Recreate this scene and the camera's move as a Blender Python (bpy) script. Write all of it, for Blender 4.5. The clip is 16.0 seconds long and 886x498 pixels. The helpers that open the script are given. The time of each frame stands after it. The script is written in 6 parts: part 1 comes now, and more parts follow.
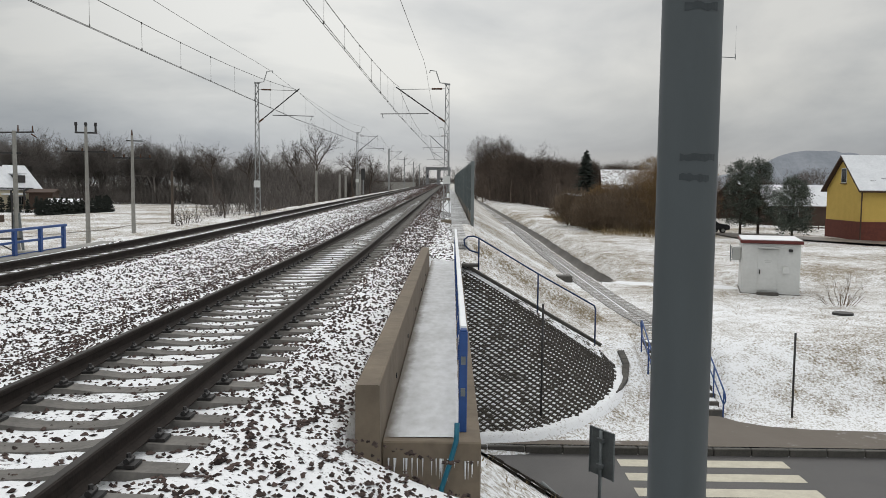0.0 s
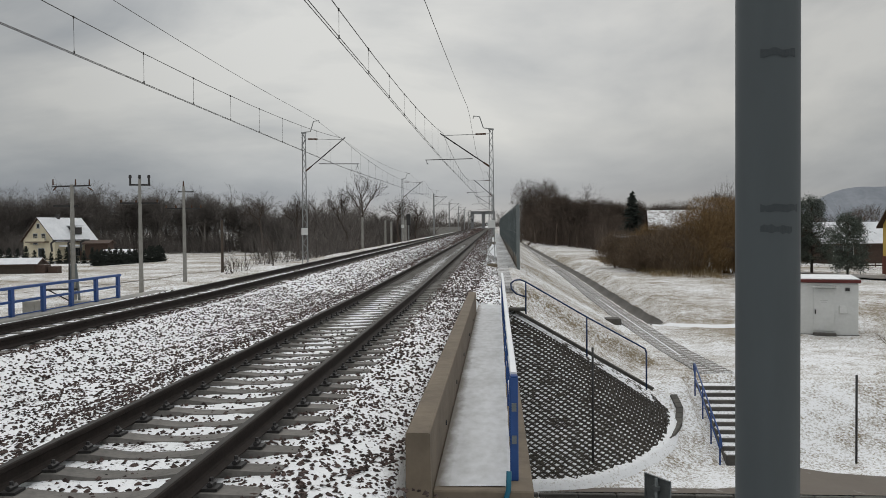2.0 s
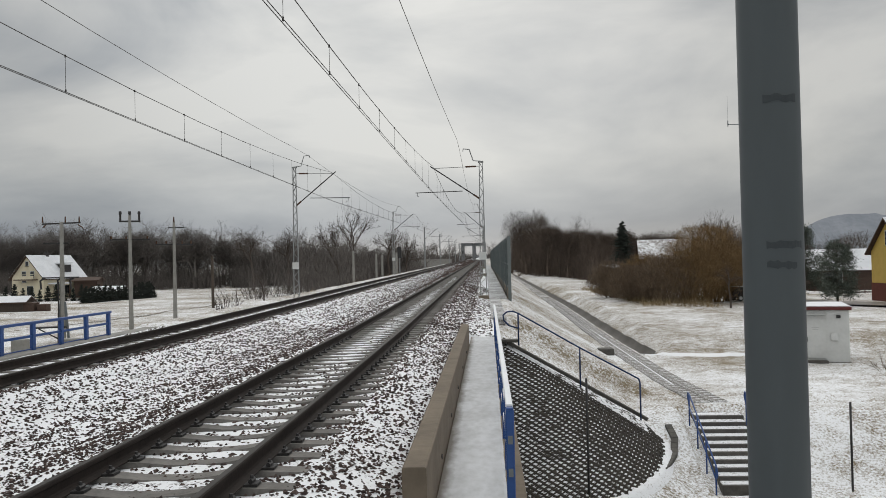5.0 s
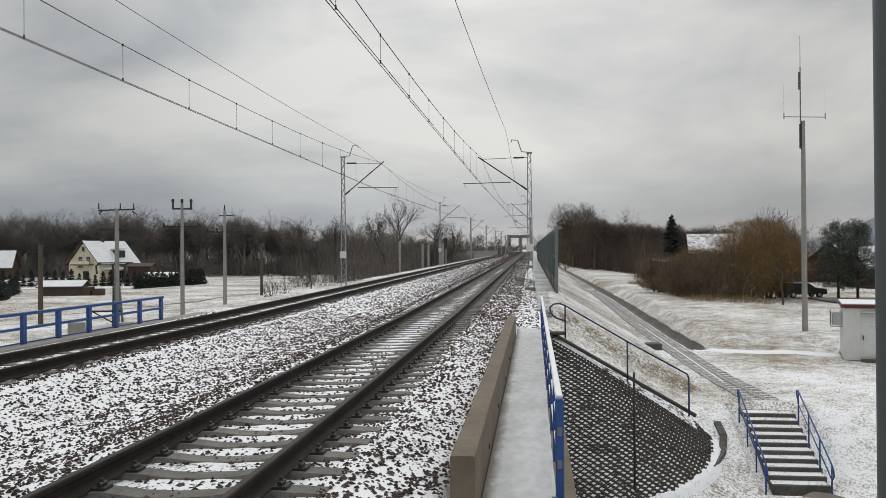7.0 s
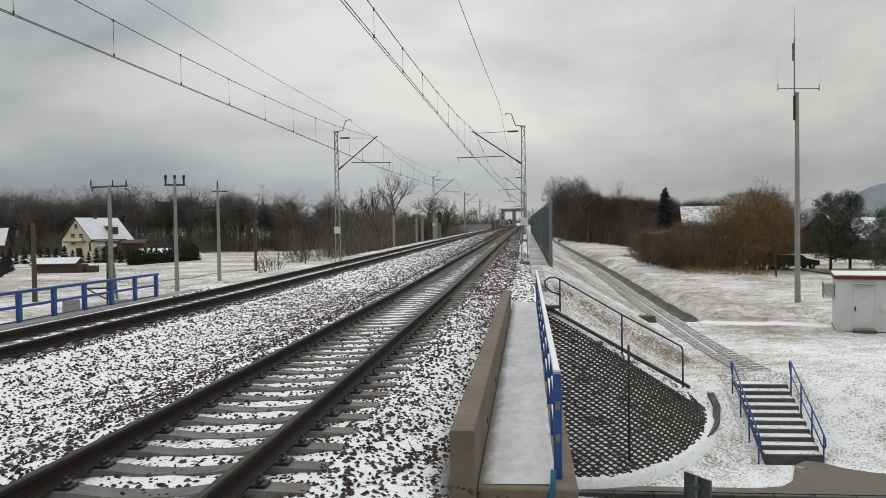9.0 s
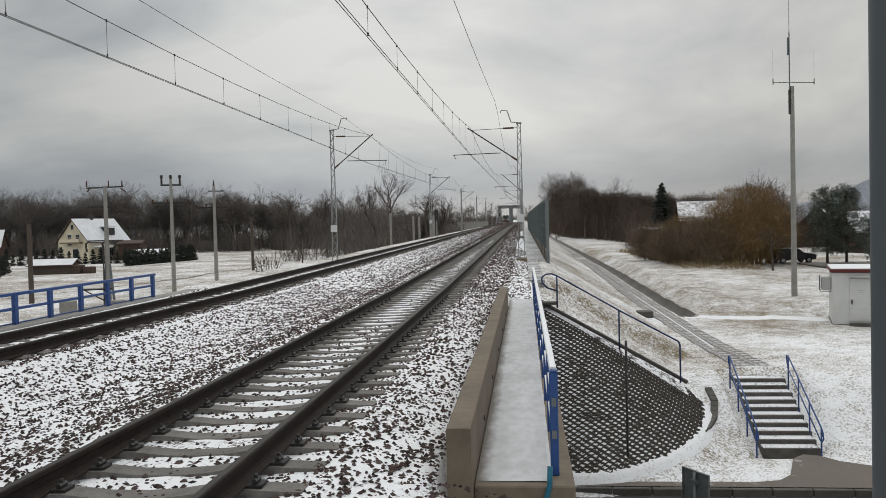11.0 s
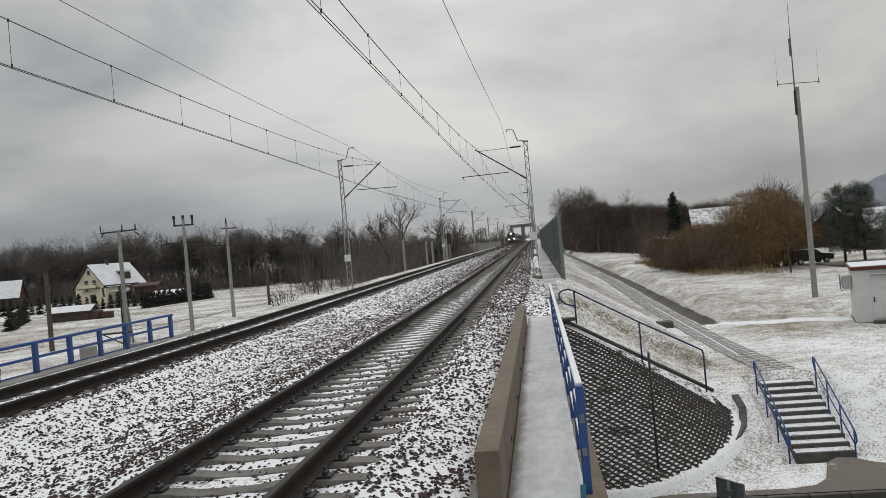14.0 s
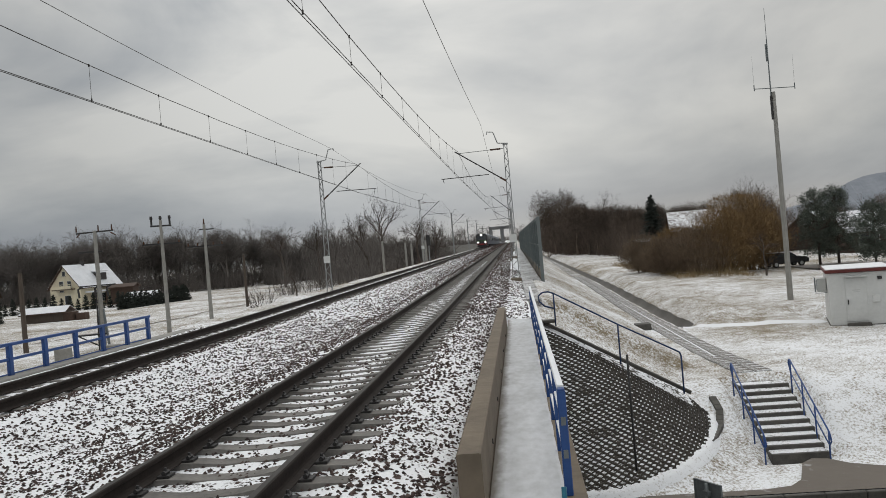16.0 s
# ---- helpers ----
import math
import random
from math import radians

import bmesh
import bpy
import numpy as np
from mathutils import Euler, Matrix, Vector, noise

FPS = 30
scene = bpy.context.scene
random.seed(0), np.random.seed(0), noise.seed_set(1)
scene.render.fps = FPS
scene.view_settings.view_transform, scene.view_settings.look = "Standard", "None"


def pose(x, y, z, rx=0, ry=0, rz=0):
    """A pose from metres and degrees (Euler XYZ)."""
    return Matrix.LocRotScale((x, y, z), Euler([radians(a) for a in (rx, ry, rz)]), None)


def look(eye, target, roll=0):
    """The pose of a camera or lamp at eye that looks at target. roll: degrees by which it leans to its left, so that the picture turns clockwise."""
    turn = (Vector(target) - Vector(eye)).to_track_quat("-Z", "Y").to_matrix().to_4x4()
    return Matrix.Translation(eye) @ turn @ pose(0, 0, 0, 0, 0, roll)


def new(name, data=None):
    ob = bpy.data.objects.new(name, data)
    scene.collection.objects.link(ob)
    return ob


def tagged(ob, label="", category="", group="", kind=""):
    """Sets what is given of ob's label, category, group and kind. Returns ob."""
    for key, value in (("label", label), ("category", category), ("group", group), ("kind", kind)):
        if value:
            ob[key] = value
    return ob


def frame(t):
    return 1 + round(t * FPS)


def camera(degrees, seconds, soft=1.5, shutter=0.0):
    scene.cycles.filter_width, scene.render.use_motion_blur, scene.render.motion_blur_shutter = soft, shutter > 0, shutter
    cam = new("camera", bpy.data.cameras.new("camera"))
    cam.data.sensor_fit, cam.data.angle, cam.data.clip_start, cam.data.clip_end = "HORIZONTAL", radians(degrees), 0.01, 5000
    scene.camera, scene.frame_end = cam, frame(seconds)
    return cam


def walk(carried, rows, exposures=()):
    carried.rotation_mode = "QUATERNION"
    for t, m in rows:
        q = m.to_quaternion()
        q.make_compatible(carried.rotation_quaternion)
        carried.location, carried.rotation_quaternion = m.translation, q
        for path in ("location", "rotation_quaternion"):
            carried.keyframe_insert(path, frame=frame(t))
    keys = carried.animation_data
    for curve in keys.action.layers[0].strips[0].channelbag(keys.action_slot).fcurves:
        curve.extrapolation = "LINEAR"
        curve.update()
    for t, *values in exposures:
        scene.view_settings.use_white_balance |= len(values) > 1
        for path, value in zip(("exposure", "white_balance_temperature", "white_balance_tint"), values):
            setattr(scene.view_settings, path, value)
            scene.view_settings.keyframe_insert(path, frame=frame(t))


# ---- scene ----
cam = camera(57.0, 16.0, soft=0.8)
PATH = [
    (0, (2.978, 0.008, 1.704), (2.958, 2.002, 1.548), 0.6),
    (0.5, (2.959, -0.001, 1.705), (2.909, 1.993, 1.564), 1.3),
    (1, (2.958, 0.012, 1.710), (2.921, 2.008, 1.590), 1.5),
    (1.5, (2.956, 0.012, 1.713), (2.815, 2.006, 1.647), -0.1),
    (2, (2.958, 0.024, 1.714), (2.826, 2.019, 1.666), -0.5),
    (2.5, (2.963, 0.038, 1.715), (2.836, 2.034, 1.681), -1.0),
    (3, (2.966, 0.015, 1.716), (2.838, 2.011, 1.720), -1.5),
    (3.5, (2.967, -0.001, 1.710), (2.839, 1.994, 1.743), -1.5),
    (4, (2.965, 0.02, 1.709), (2.846, 2.017, 1.737), -1.1),
    (4.2, (2.961, 0.01, 1.721), (2.837, 2.006, 1.745), -1.4),
    (6.3, (2.906, -0.01, 1.711), (2.82, 1.988, 1.756), -0.7),
    (6.5, (2.908, -0.005, 1.698), (2.817, 1.993, 1.737), -0.8),
    (7, (2.887, 0.028, 1.697), (2.666, 2.016, 1.708), -0.4),
    (7.5, (2.892, 0.125, 1.663), (2.509, 2.088, 1.643), -1.4),
    (8, (2.887, 0.017, 1.687), (2.56, 1.99, 1.636), -0.5),
    (8.2, (2.855, 0.0, 1.696), (2.627, 1.986, 1.637), -0.2),
    (10.3, (2.865, 0.028, 1.738), (2.659, 2.016, 1.697), -1.2),
    (10.5, (2.874, 0.046, 1.722), (2.618, 2.029, 1.672), -1.1),
    (11, (2.877, 0.015, 1.723), (2.677, 2.004, 1.664), -1.4),
    (11.5, (2.873, -0.001, 1.736), (2.828, 1.997, 1.683), -3.0),
    (12, (2.852, 0.027, 1.728), (2.81, 2.027, 1.698), -4.0),
    (12.5, (2.858, 0.031, 1.737), (2.798, 2.03, 1.754), -4.3),
    (13, (2.876, 0.015, 1.750), (2.729, 2.01, 1.721), -5.2),
    (13.5, (2.873, 0.016, 1.726), (2.647, 2.004, 1.725), -5.4),
    (14, (2.85, 0.088, 1.704), (2.62, 2.074, 1.704), -5.0),
    (14.5, (2.821, 0.097, 1.717), (2.651, 2.09, 1.713), -4.2),
    (15, (2.811, 0.094, 1.701), (2.568, 2.079, 1.718), -4.7),
    (15.5, (2.821, 0.041, 1.706), (2.63, 2.032, 1.739), -4.7),
    (16, (2.823, 0.077, 1.715), (2.644, 2.069, 1.715), -4.8),
]
walk(cam, [(t, look(e, a, r)) for t, e, a, r in PATH],
     [(0, 0.2), (1, 0.16), (1.5, -0.08), (2.5, -0.04), (4, 0.02), (6.5, 0.05), (7.5, 0.11), (8.2, 0.10), (10.5, 0.05), (11, 0.03), (12, -0.07), (12.5, -0.09), (13, 0.05), (14, -0.04), (16, -0.03)])


# ---------------------------------------------------------------- world, sun
def make_world():
    w = bpy.data.worlds.new("overcast_sky")
    scene.world = w
    w.use_nodes = True
    nt = w.node_tree
    nt.nodes.clear()
    N, L = nt.nodes.new, nt.links.new
    out, bg = N("ShaderNodeOutputWorld"), N("ShaderNodeBackground")
    sky = N("ShaderNodeTexSky")
    sky.sky_type, sky.sun_disc = "NISHITA", False
    sky.sun_elevation, sky.sun_rotation = radians(28), radians(10)
    co, mp = N("ShaderNodeTexCoord"), N("ShaderNodeMapping")
    mp.inputs["Scale"].default_value = (1.25, 1.25, 3.6)
    n1, n2 = N("ShaderNodeTexNoise"), N("ShaderNodeTexNoise")
    n1.inputs["Scale"].default_value, n1.inputs["Detail"].default_value, n1.inputs["Distortion"].default_value = 1.5, 7, 0.5
    n1.inputs["Roughness"].default_value = 0.55
    n2.inputs["Scale"].default_value, n2.inputs["Detail"].default_value = 4.0, 4
    L(co.outputs["Generated"], mp.inputs["Vector"])
    L(mp.outputs["Vector"], n1.inputs["Vector"])
    L(mp.outputs["Vector"], n2.inputs["Vector"])
    mix = N("ShaderNodeMix")
    mix.inputs[0].default_value = 0.25
    L(n1.outputs["Fac"], mix.inputs[2])
    L(n2.outputs["Fac"], mix.inputs[3])
    ramp = N("ShaderNodeValToRGB")
    e = ramp.color_ramp.elements
    e[0].position, e[0].color = 0.37, (0.70, 0.735, 0.775, 1)
    e[1].position, e[1].color = 0.61, (1.27, 1.26, 1.22, 1)
    L(mix.outputs[0], ramp.inputs["Fac"])
    # an overcast sky is three times as bright overhead as at the horizon, with a greyer bank low down
    sep, lift = N("ShaderNodeSeparateXYZ"), N("ShaderNodeValToRGB")
    L(co.outputs["Generated"], sep.inputs[0])
    L(sep.outputs[2], lift.inputs["Fac"])
    lift.color_ramp.elements[0].position, lift.color_ramp.elements[0].color = 0.0, (0.40, 0.41, 0.42, 1)
    lift.color_ramp.elements[1].position, lift.color_ramp.elements[1].color = 1.0, (1.25, 1.24, 1.22, 1)
    for p, c in ((0.045, (0.335, 0.355, 0.385)), (0.11, (0.46, 0.465, 0.465)), (0.30, (0.50, 0.505, 0.505)), (0.5, (0.85, 0.85, 0.84))):
        k = lift.color_ramp.elements.new(p)
        k.color = (*c, 1)
    mul = N("ShaderNodeMix")
    mul.data_type, mul.blend_type = "RGBA", "MULTIPLY"
    mul.inputs[0].default_value = 1.0
    L(lift.outputs["Color"], mul.inputs[6])
    L(ramp.outputs["Color"], mul.inputs[7])
    dot, halo, up = N("ShaderNodeVectorMath"), N("ShaderNodeMapRange"), N("ShaderNodeMix")
    dot.operation = "DOT_PRODUCT"
    dot.inputs[1].default_value = Vector((-0.09, 0.96, 0.26)).normalized()
    L(co.outputs["Generated"], dot.inputs[0])
    halo.interpolation_type = "SMOOTHSTEP"
    halo.inputs["From Min"].default_value, halo.inputs["From Max"].default_value = 0.90, 1.0
    halo.inputs["To Min"].default_value, halo.inputs["To Max"].default_value = 1.0, 1.30
    L(dot.outputs["Value"], halo.inputs["Value"])
    up.data_type, up.blend_type = "RGBA", "MULTIPLY"
    up.inputs[0].default_value = 1.0
    L(mul.outputs[2], up.inputs[6])
    L(halo.outputs[0], up.inputs[7])
    add = N("ShaderNodeMix")
    add.data_type = "RGBA"
    add.inputs[0].default_value = 0.004
    L(up.outputs[2], add.inputs[6])
    L(sky.outputs["Color"], add.inputs[7])
    L(add.outputs[2], bg.inputs["Color"])
    bg.inputs["Strength"].default_value = SKY_STRENGTH
    L(bg.outputs[0], out.inputs[0])


SKY_STRENGTH = 0.86
make_world()
sun_data = bpy.data.lights.new("sun", "SUN")
sun_data.energy, sun_data.angle, sun_data.color = 0.5, radians(35), (1.0, 0.97, 0.93)
sun = new("sun", sun_data)
sun.matrix_world = look((20, 120, 90), (0, 20, 0))


# ---------------------------------------------------------------- materials
def mat(name, c1, c2=None, scale=8.0, rough=0.8, metal=0.0, bump=0.15, fine=6.0, lo=0.35, hi=0.65, rand=0.0, spec=0.3, stretch=None):
    """Two-scale procedural surface: c1 to c2 by noise, with fine grain and relief; rand: tint by object."""
    m = bpy.data.materials.new(name)
    m.use_nodes = True
    nt = m.node_tree
    b = nt.nodes["Principled BSDF"]
    N, L = nt.nodes.new, nt.links.new
    c2 = c2 or tuple(0.75 * c for c in c1)
    co = N("ShaderNodeTexCoord")
    vec = co.outputs["Object"]
    if stretch:
        mp = N("ShaderNodeMapping")
        mp.inputs["Scale"].default_value = stretch
        L(vec, mp.inputs["Vector"])
        vec = mp.outputs["Vector"]
    n1, n2 = N("ShaderNodeTexNoise"), N("ShaderNodeTexNoise")
    for n, s in ((n1, scale), (n2, scale * fine)):
        n.inputs["Scale"].default_value, n.inputs["Detail"].default_value = s, 5
        L(vec, n.inputs["Vector"])
    mix = N("ShaderNodeMix")
    mix.inputs[0].default_value = 0.4
    L(n1.outputs["Fac"], mix.inputs[2])
    L(n2.outputs["Fac"], mix.inputs[3])
    r = N("ShaderNodeValToRGB")
    r.color_ramp.elements[0].position, r.color_ramp.elements[0].color = lo, (*c1, 1)
    r.color_ramp.elements[1].position, r.color_ramp.elements[1].color = hi, (*c2, 1)
    L(mix.outputs[0], r.inputs["Fac"])
    col = r.outputs["Color"]
    if rand:
        oi, hsv, mr = N("ShaderNodeObjectInfo"), N("ShaderNodeHueSaturation"), N("ShaderNodeMapRange")
        mr.inputs["To Min"].default_value, mr.inputs["To Max"].default_value = 1 - rand, 1 + rand
        L(oi.outputs["Random"], mr.inputs["Value"])
        L(mr.outputs[0], hsv.inputs["Value"])
        L(col, hsv.inputs["Color"])
        col = hsv.outputs["Color"]
    L(col, b.inputs["Base Color"])
    b.inputs["Roughness"].default_value, b.inputs["Metallic"].default_value = rough, metal
    b.inputs["Specular IOR Level"].default_value = spec
    if bump:
        bp = N("ShaderNodeBump")
        bp.inputs["Strength"].default_value, bp.inputs["Distance"].default_value = bump, 0.02
        L(n2.outputs["Fac"], bp.inputs["Height"])
        L(bp.outputs[0], b.inputs["Normal"])
    return m


def ground_mat(name, snow_lo, snow_hi, dirt1, dirt2, big=0.12, mid=1.6, small=13.0, slope=0.0, deep=None):
    """Snow lying thinly over dead grass; slope: how much less of it holds on steep ground."""
    m = bpy.data.materials.new(name)
    m.use_nodes = True
    nt = m.node_tree
    b = nt.nodes["Principled BSDF"]
    N, L = nt.nodes.new, nt.links.new
    co = N("ShaderNodeTexCoord")
    ns = []
    for s, d in ((big, 4), (mid, 5), (small, 6)):
        n = N("ShaderNodeTexNoise")
        n.inputs["Scale"].default_value, n.inputs["Detail"].default_value = s, d
        n.inputs["Roughness"].default_value = 0.65
        L(co.outputs["Object"], n.inputs["Vector"])
        ns.append(n)

    def op(kind, a, c):
        k = N("ShaderNodeMath")
        k.operation = kind
        for i, v in enumerate((a, c)):
            if isinstance(v, (int, float)):
                k.inputs[i].default_value = v
            else:
                L(v, k.inputs[i])
        return k.outputs[0]

    v = op("ADD", op("MULTIPLY", ns[0].outputs["Fac"], 0.30), op("ADD", op("MULTIPLY", ns[1].outputs["Fac"], 0.20), op("MULTIPLY", ns[2].outputs["Fac"], 0.50)))
    if slope:
        g, s = N("ShaderNodeNewGeometry"), N("ShaderNodeSeparateXYZ")
        L(g.outputs["True Normal"], s.inputs[0])
        v = op("SUBTRACT", v, op("MULTIPLY", op("SUBTRACT", 1.0, s.outputs[2]), slope))
    if deep:
        # snow lies deeper on the low ground by the road
        sp, dr = N("ShaderNodeSeparateXYZ"), N("ShaderNodeMapRange")
        L(co.outputs["Object"], sp.inputs[0])
        L(sp.outputs[1], dr.inputs["Value"])
        for k, q in zip(("From Min", "From Max", "To Min", "To Max"), (deep[0], deep[1], deep[2], 0.0)):
            dr.inputs[k].default_value = q
        v = op("ADD", v, dr.outputs[0])
    cov = N("ShaderNodeMapRange")
    cov.inputs["From Min"].default_value, cov.inputs["From Max"].default_value = snow_lo, snow_hi
    L(v, cov.inputs["Value"])
    dirt = N("ShaderNodeMix")
    dirt.data_type = "RGBA"
    dirt.inputs[6].default_value, dirt.inputs[7].default_value = (*dirt1, 1), (*dirt2, 1)
    L(ns[1].outputs["Fac"], dirt.inputs[0])
    col = N("ShaderNodeMix")
    col.data_type = "RGBA"
    col.inputs[7].default_value = (0.80, 0.815, 0.84, 1)
    L(cov.outputs[0], col.inputs[0])
    L(dirt.outputs[2], col.inputs[6])
    L(col.outputs[2], b.inputs["Base Color"])
    b.inputs["Roughness"].default_value = 0.85
    b.inputs["Specular IOR Level"].default_value = 0.2
    bp = N("ShaderNodeBump")
    bp.inputs["Strength"].default_value, bp.inputs["Distance"].default_value = 0.5, 0.05
    L(v, bp.inputs["Height"])
    L(bp.outputs[0], b.inputs["Normal"])
    return m


def twig_mat(name, c1, c2):
    m = bpy.data.materials.new(name)
    m.use_nodes = True
    nt = m.node_tree
    b = nt.nodes["Principled BSDF"]
    g, r, co, n = (nt.nodes.new(k) for k in ("ShaderNodeNewGeometry", "ShaderNodeValToRGB", "ShaderNodeTexCoord", "ShaderNodeTexNoise"))
    n.inputs["Scale"].default_value = 0.09
    nt.links.new(co.outputs["Object"], n.inputs["Vector"])
    mx = nt.nodes.new("ShaderNodeMix")
    mx.inputs[0].default_value = 0.55
    nt.links.new(g.outputs["Random Per Island"], mx.inputs[2])
    nt.links.new(n.outputs["Fac"], mx.inputs[3])
    r.color_ramp.elements[0].position, r.color_ramp.elements[0].color = 0.25, (*c1, 1)
    r.color_ramp.elements[1].position, r.color_ramp.elements[1].color = 0.75, (*c2, 1)
    nt.links.new(mx.outputs[0], r.inputs["Fac"])
    nt.links.new(r.outputs["Color"], b.inputs["Base Color"])
    b.inputs["Roughness"].default_value, b.inputs["Specular IOR Level"].default_value = 0.9, 0.15
    return m


def film_mat(name, x_bare, x_full, snow1, snow2, under):
    """A film of icy snow that thins out towards the foot of a wall at x_bare."""
    m = bpy.data.materials.new(name)
    m.use_nodes = True
    nt = m.node_tree
    b = nt.nodes["Principled BSDF"]
    N, L = nt.nodes.new, nt.links.new
    co, sp, n1, n2, mp = N("ShaderNodeTexCoord"), N("ShaderNodeSeparateXYZ"), N("ShaderNodeTexNoise"), N("ShaderNodeTexNoise"), N("ShaderNodeMapping")
    mp.inputs["Scale"].default_value = (1, 0.45, 1)
    L(co.outputs["Object"], mp.inputs["Vector"])
    L(co.outputs["Object"], sp.inputs[0])
    n1.inputs["Scale"].default_value, n1.inputs["Detail"].default_value = 2.2, 5
    n2.inputs["Scale"].default_value, n2.inputs["Detail"].default_value = 9.0, 6
    L(mp.outputs["Vector"], n1.inputs["Vector"])
    L(mp.outputs["Vector"], n2.inputs["Vector"])
    edge, wob, cov, low, tone, col = N("ShaderNodeMapRange"), N("ShaderNodeMath"), N("ShaderNodeMapRange"), N("ShaderNodeMix"), N("ShaderNodeMix"), N("ShaderNodeMix")
    edge.inputs["From Min"].default_value, edge.inputs["From Max"].default_value = x_bare, x_full
    L(sp.outputs[0], edge.inputs["Value"])
    wob.operation = "ADD"
    L(edge.outputs[0], wob.inputs[0])
    low.inputs[0].default_value = 0.5
    L(n1.outputs["Fac"], low.inputs[2])
    L(n2.outputs["Fac"], low.inputs[3])
    L(low.outputs[0], wob.inputs[1])
    cov.inputs["From Min"].default_value, cov.inputs["From Max"].default_value = 0.62, 1.12
    L(wob.outputs[0], cov.inputs["Value"])
    for k in (tone, col):
        k.data_type = "RGBA"
    tone.inputs[6].default_value, tone.inputs[7].default_value = (*snow2, 1), (*snow1, 1)
    pick = N("ShaderNodeMapRange")
    pick.inputs["From Min"].default_value, pick.inputs["From Max"].default_value = 0.36, 0.62
    L(low.outputs[0], pick.inputs["Value"])
    L(pick.outputs[0], tone.inputs[0])
    col.inputs[6].default_value = (*under, 1)
    L(cov.outputs[0], col.inputs[0])
    L(tone.outputs[2], col.inputs[7])
    L(col.outputs[2], b.inputs["Base Color"])
    b.inputs["Roughness"].default_value = 0.5
    bp = N("ShaderNodeBump")
    bp.inputs["Strength"].default_value, bp.inputs["Distance"].default_value = 0.3, 0.01
    L(n2.outputs["Fac"], bp.inputs["Height"])
    L(bp.outputs[0], b.inputs["Normal"])
    return m


def clear_mat(name, tint, clear):
    """A dull tinted sheet that lets part of the view through."""
    m = mat(name, tint, None, 2.0, 0.35, bump=0.02)
    nt = m.node_tree
    b, out = nt.nodes["Principled BSDF"], nt.nodes["Material Output"]
    tr, mx = nt.nodes.new("ShaderNodeBsdfTransparent"), nt.nodes.new("ShaderNodeMixShader")
    tr.inputs["Color"].default_value = (0.80, 0.86, 0.86, 1)
    mx.inputs[0].default_value = clear
    nt.links.new(b.outputs[0], mx.inputs[1])
    nt.links.new(tr.outputs[0], mx.inputs[2])
    nt.links.new(mx.outputs[0], out.inputs["Surface"])
    return m


def glow(name, color, strength):
    m = bpy.data.materials.new(name)
    m.use_nodes = True
    b = m.node_tree.nodes["Principled BSDF"]
    b.inputs["Base Color"].default_value = (*color, 1)
    b.inputs["Emission Color"].default_value = (*color, 1)
    b.inputs["Emission Strength"].default_value = strength
    return m


M_SNOW = mat("snow", (0.80, 0.81, 0.83), (0.72, 0.74, 0.77), 2.5, 0.8, bump=0.3)
M_SLUSH = film_mat("wet_snow_film", 2.41, 2.62, (0.56, 0.575, 0.60), (0.38, 0.39, 0.40), (0.10, 0.085, 0.068))
M_GROUND = ground_mat("snowy_meadow", 0.442, 0.560, (0.15, 0.115, 0.07), (0.27, 0.225, 0.155), slope=0.06, deep=(27.0, 44.0, 0.028))
M_CELLS = ground_mat("snow_in_paving_cells", 0.445, 0.50, (0.05, 0.045, 0.038), (0.09, 0.08, 0.065), 0.5, 2.0, 8.0)
M_BALLAST = ground_mat("snow_on_ballast", 0.38, 0.44, (0.045, 0.036, 0.033), (0.085, 0.066, 0.058), 0.8, 6.0, 24.0)
M_PAVE = mat("dark_paving_block", (0.046, 0.039, 0.031), (0.026, 0.022, 0.018), 5, 0.8, bump=0.2, rand=0.15)
M_STONE = twig_mat("ballast_stone", (0.024, 0.019, 0.018), (0.115, 0.084, 0.075))
M_CONC = mat("weathered_concrete", (0.188, 0.153, 0.114), (0.125, 0.102, 0.077), 1.6, 0.85, bump=0.25, rand=0.05)
M_CONC_D = mat("dark_wet_concrete", (0.10, 0.095, 0.085), (0.055, 0.052, 0.048), 4, 0.7, bump=0.2, rand=0.12)
M_SLEEPER = mat("concrete_sleeper", (0.19, 0.18, 0.167), (0.115, 0.11, 0.103), 5, 0.8, bump=0.2, rand=0.15)
M_RAIL = mat("brown_rail_steel", (0.019, 0.0155, 0.014), (0.032, 0.025, 0.022), 6, 0.75, 0.0, bump=0.1, spec=0.12)
M_RAILTOP = mat("worn_rail_head", (0.046, 0.041, 0.038), (0.032, 0.029, 0.027), 3, 0.6, 0.1, bump=0.03, spec=0.2)
M_BLUE = mat("blue_paint", (0.009, 0.048, 0.19), (0.014, 0.065, 0.23), 7, 0.42, bump=0.05, spec=0.5)
M_NAVY = mat("dark_blue_paint", (0.016, 0.032, 0.085), (0.02, 0.045, 0.12), 9, 0.45, bump=0.05)
M_TEAL = mat("teal_plastic_pipe", (0.01, 0.13, 0.19), (0.012, 0.10, 0.16), 9, 0.4, bump=0.03)
M_GALV = mat("galvanised_steel", (0.19, 0.21, 0.215), (0.125, 0.14, 0.145), 5, 0.55, 0.35, bump=0.05)
M_MAST = mat("grey_mast_steel", (0.30, 0.31, 0.31), (0.20, 0.205, 0.205), 2.5, 0.6, 0.2, bump=0.05)
M_DARKM = mat("dark_steel", (0.05, 0.05, 0.052), (0.035, 0.033, 0.032), 8, 0.55, 0.3, bump=0.05)
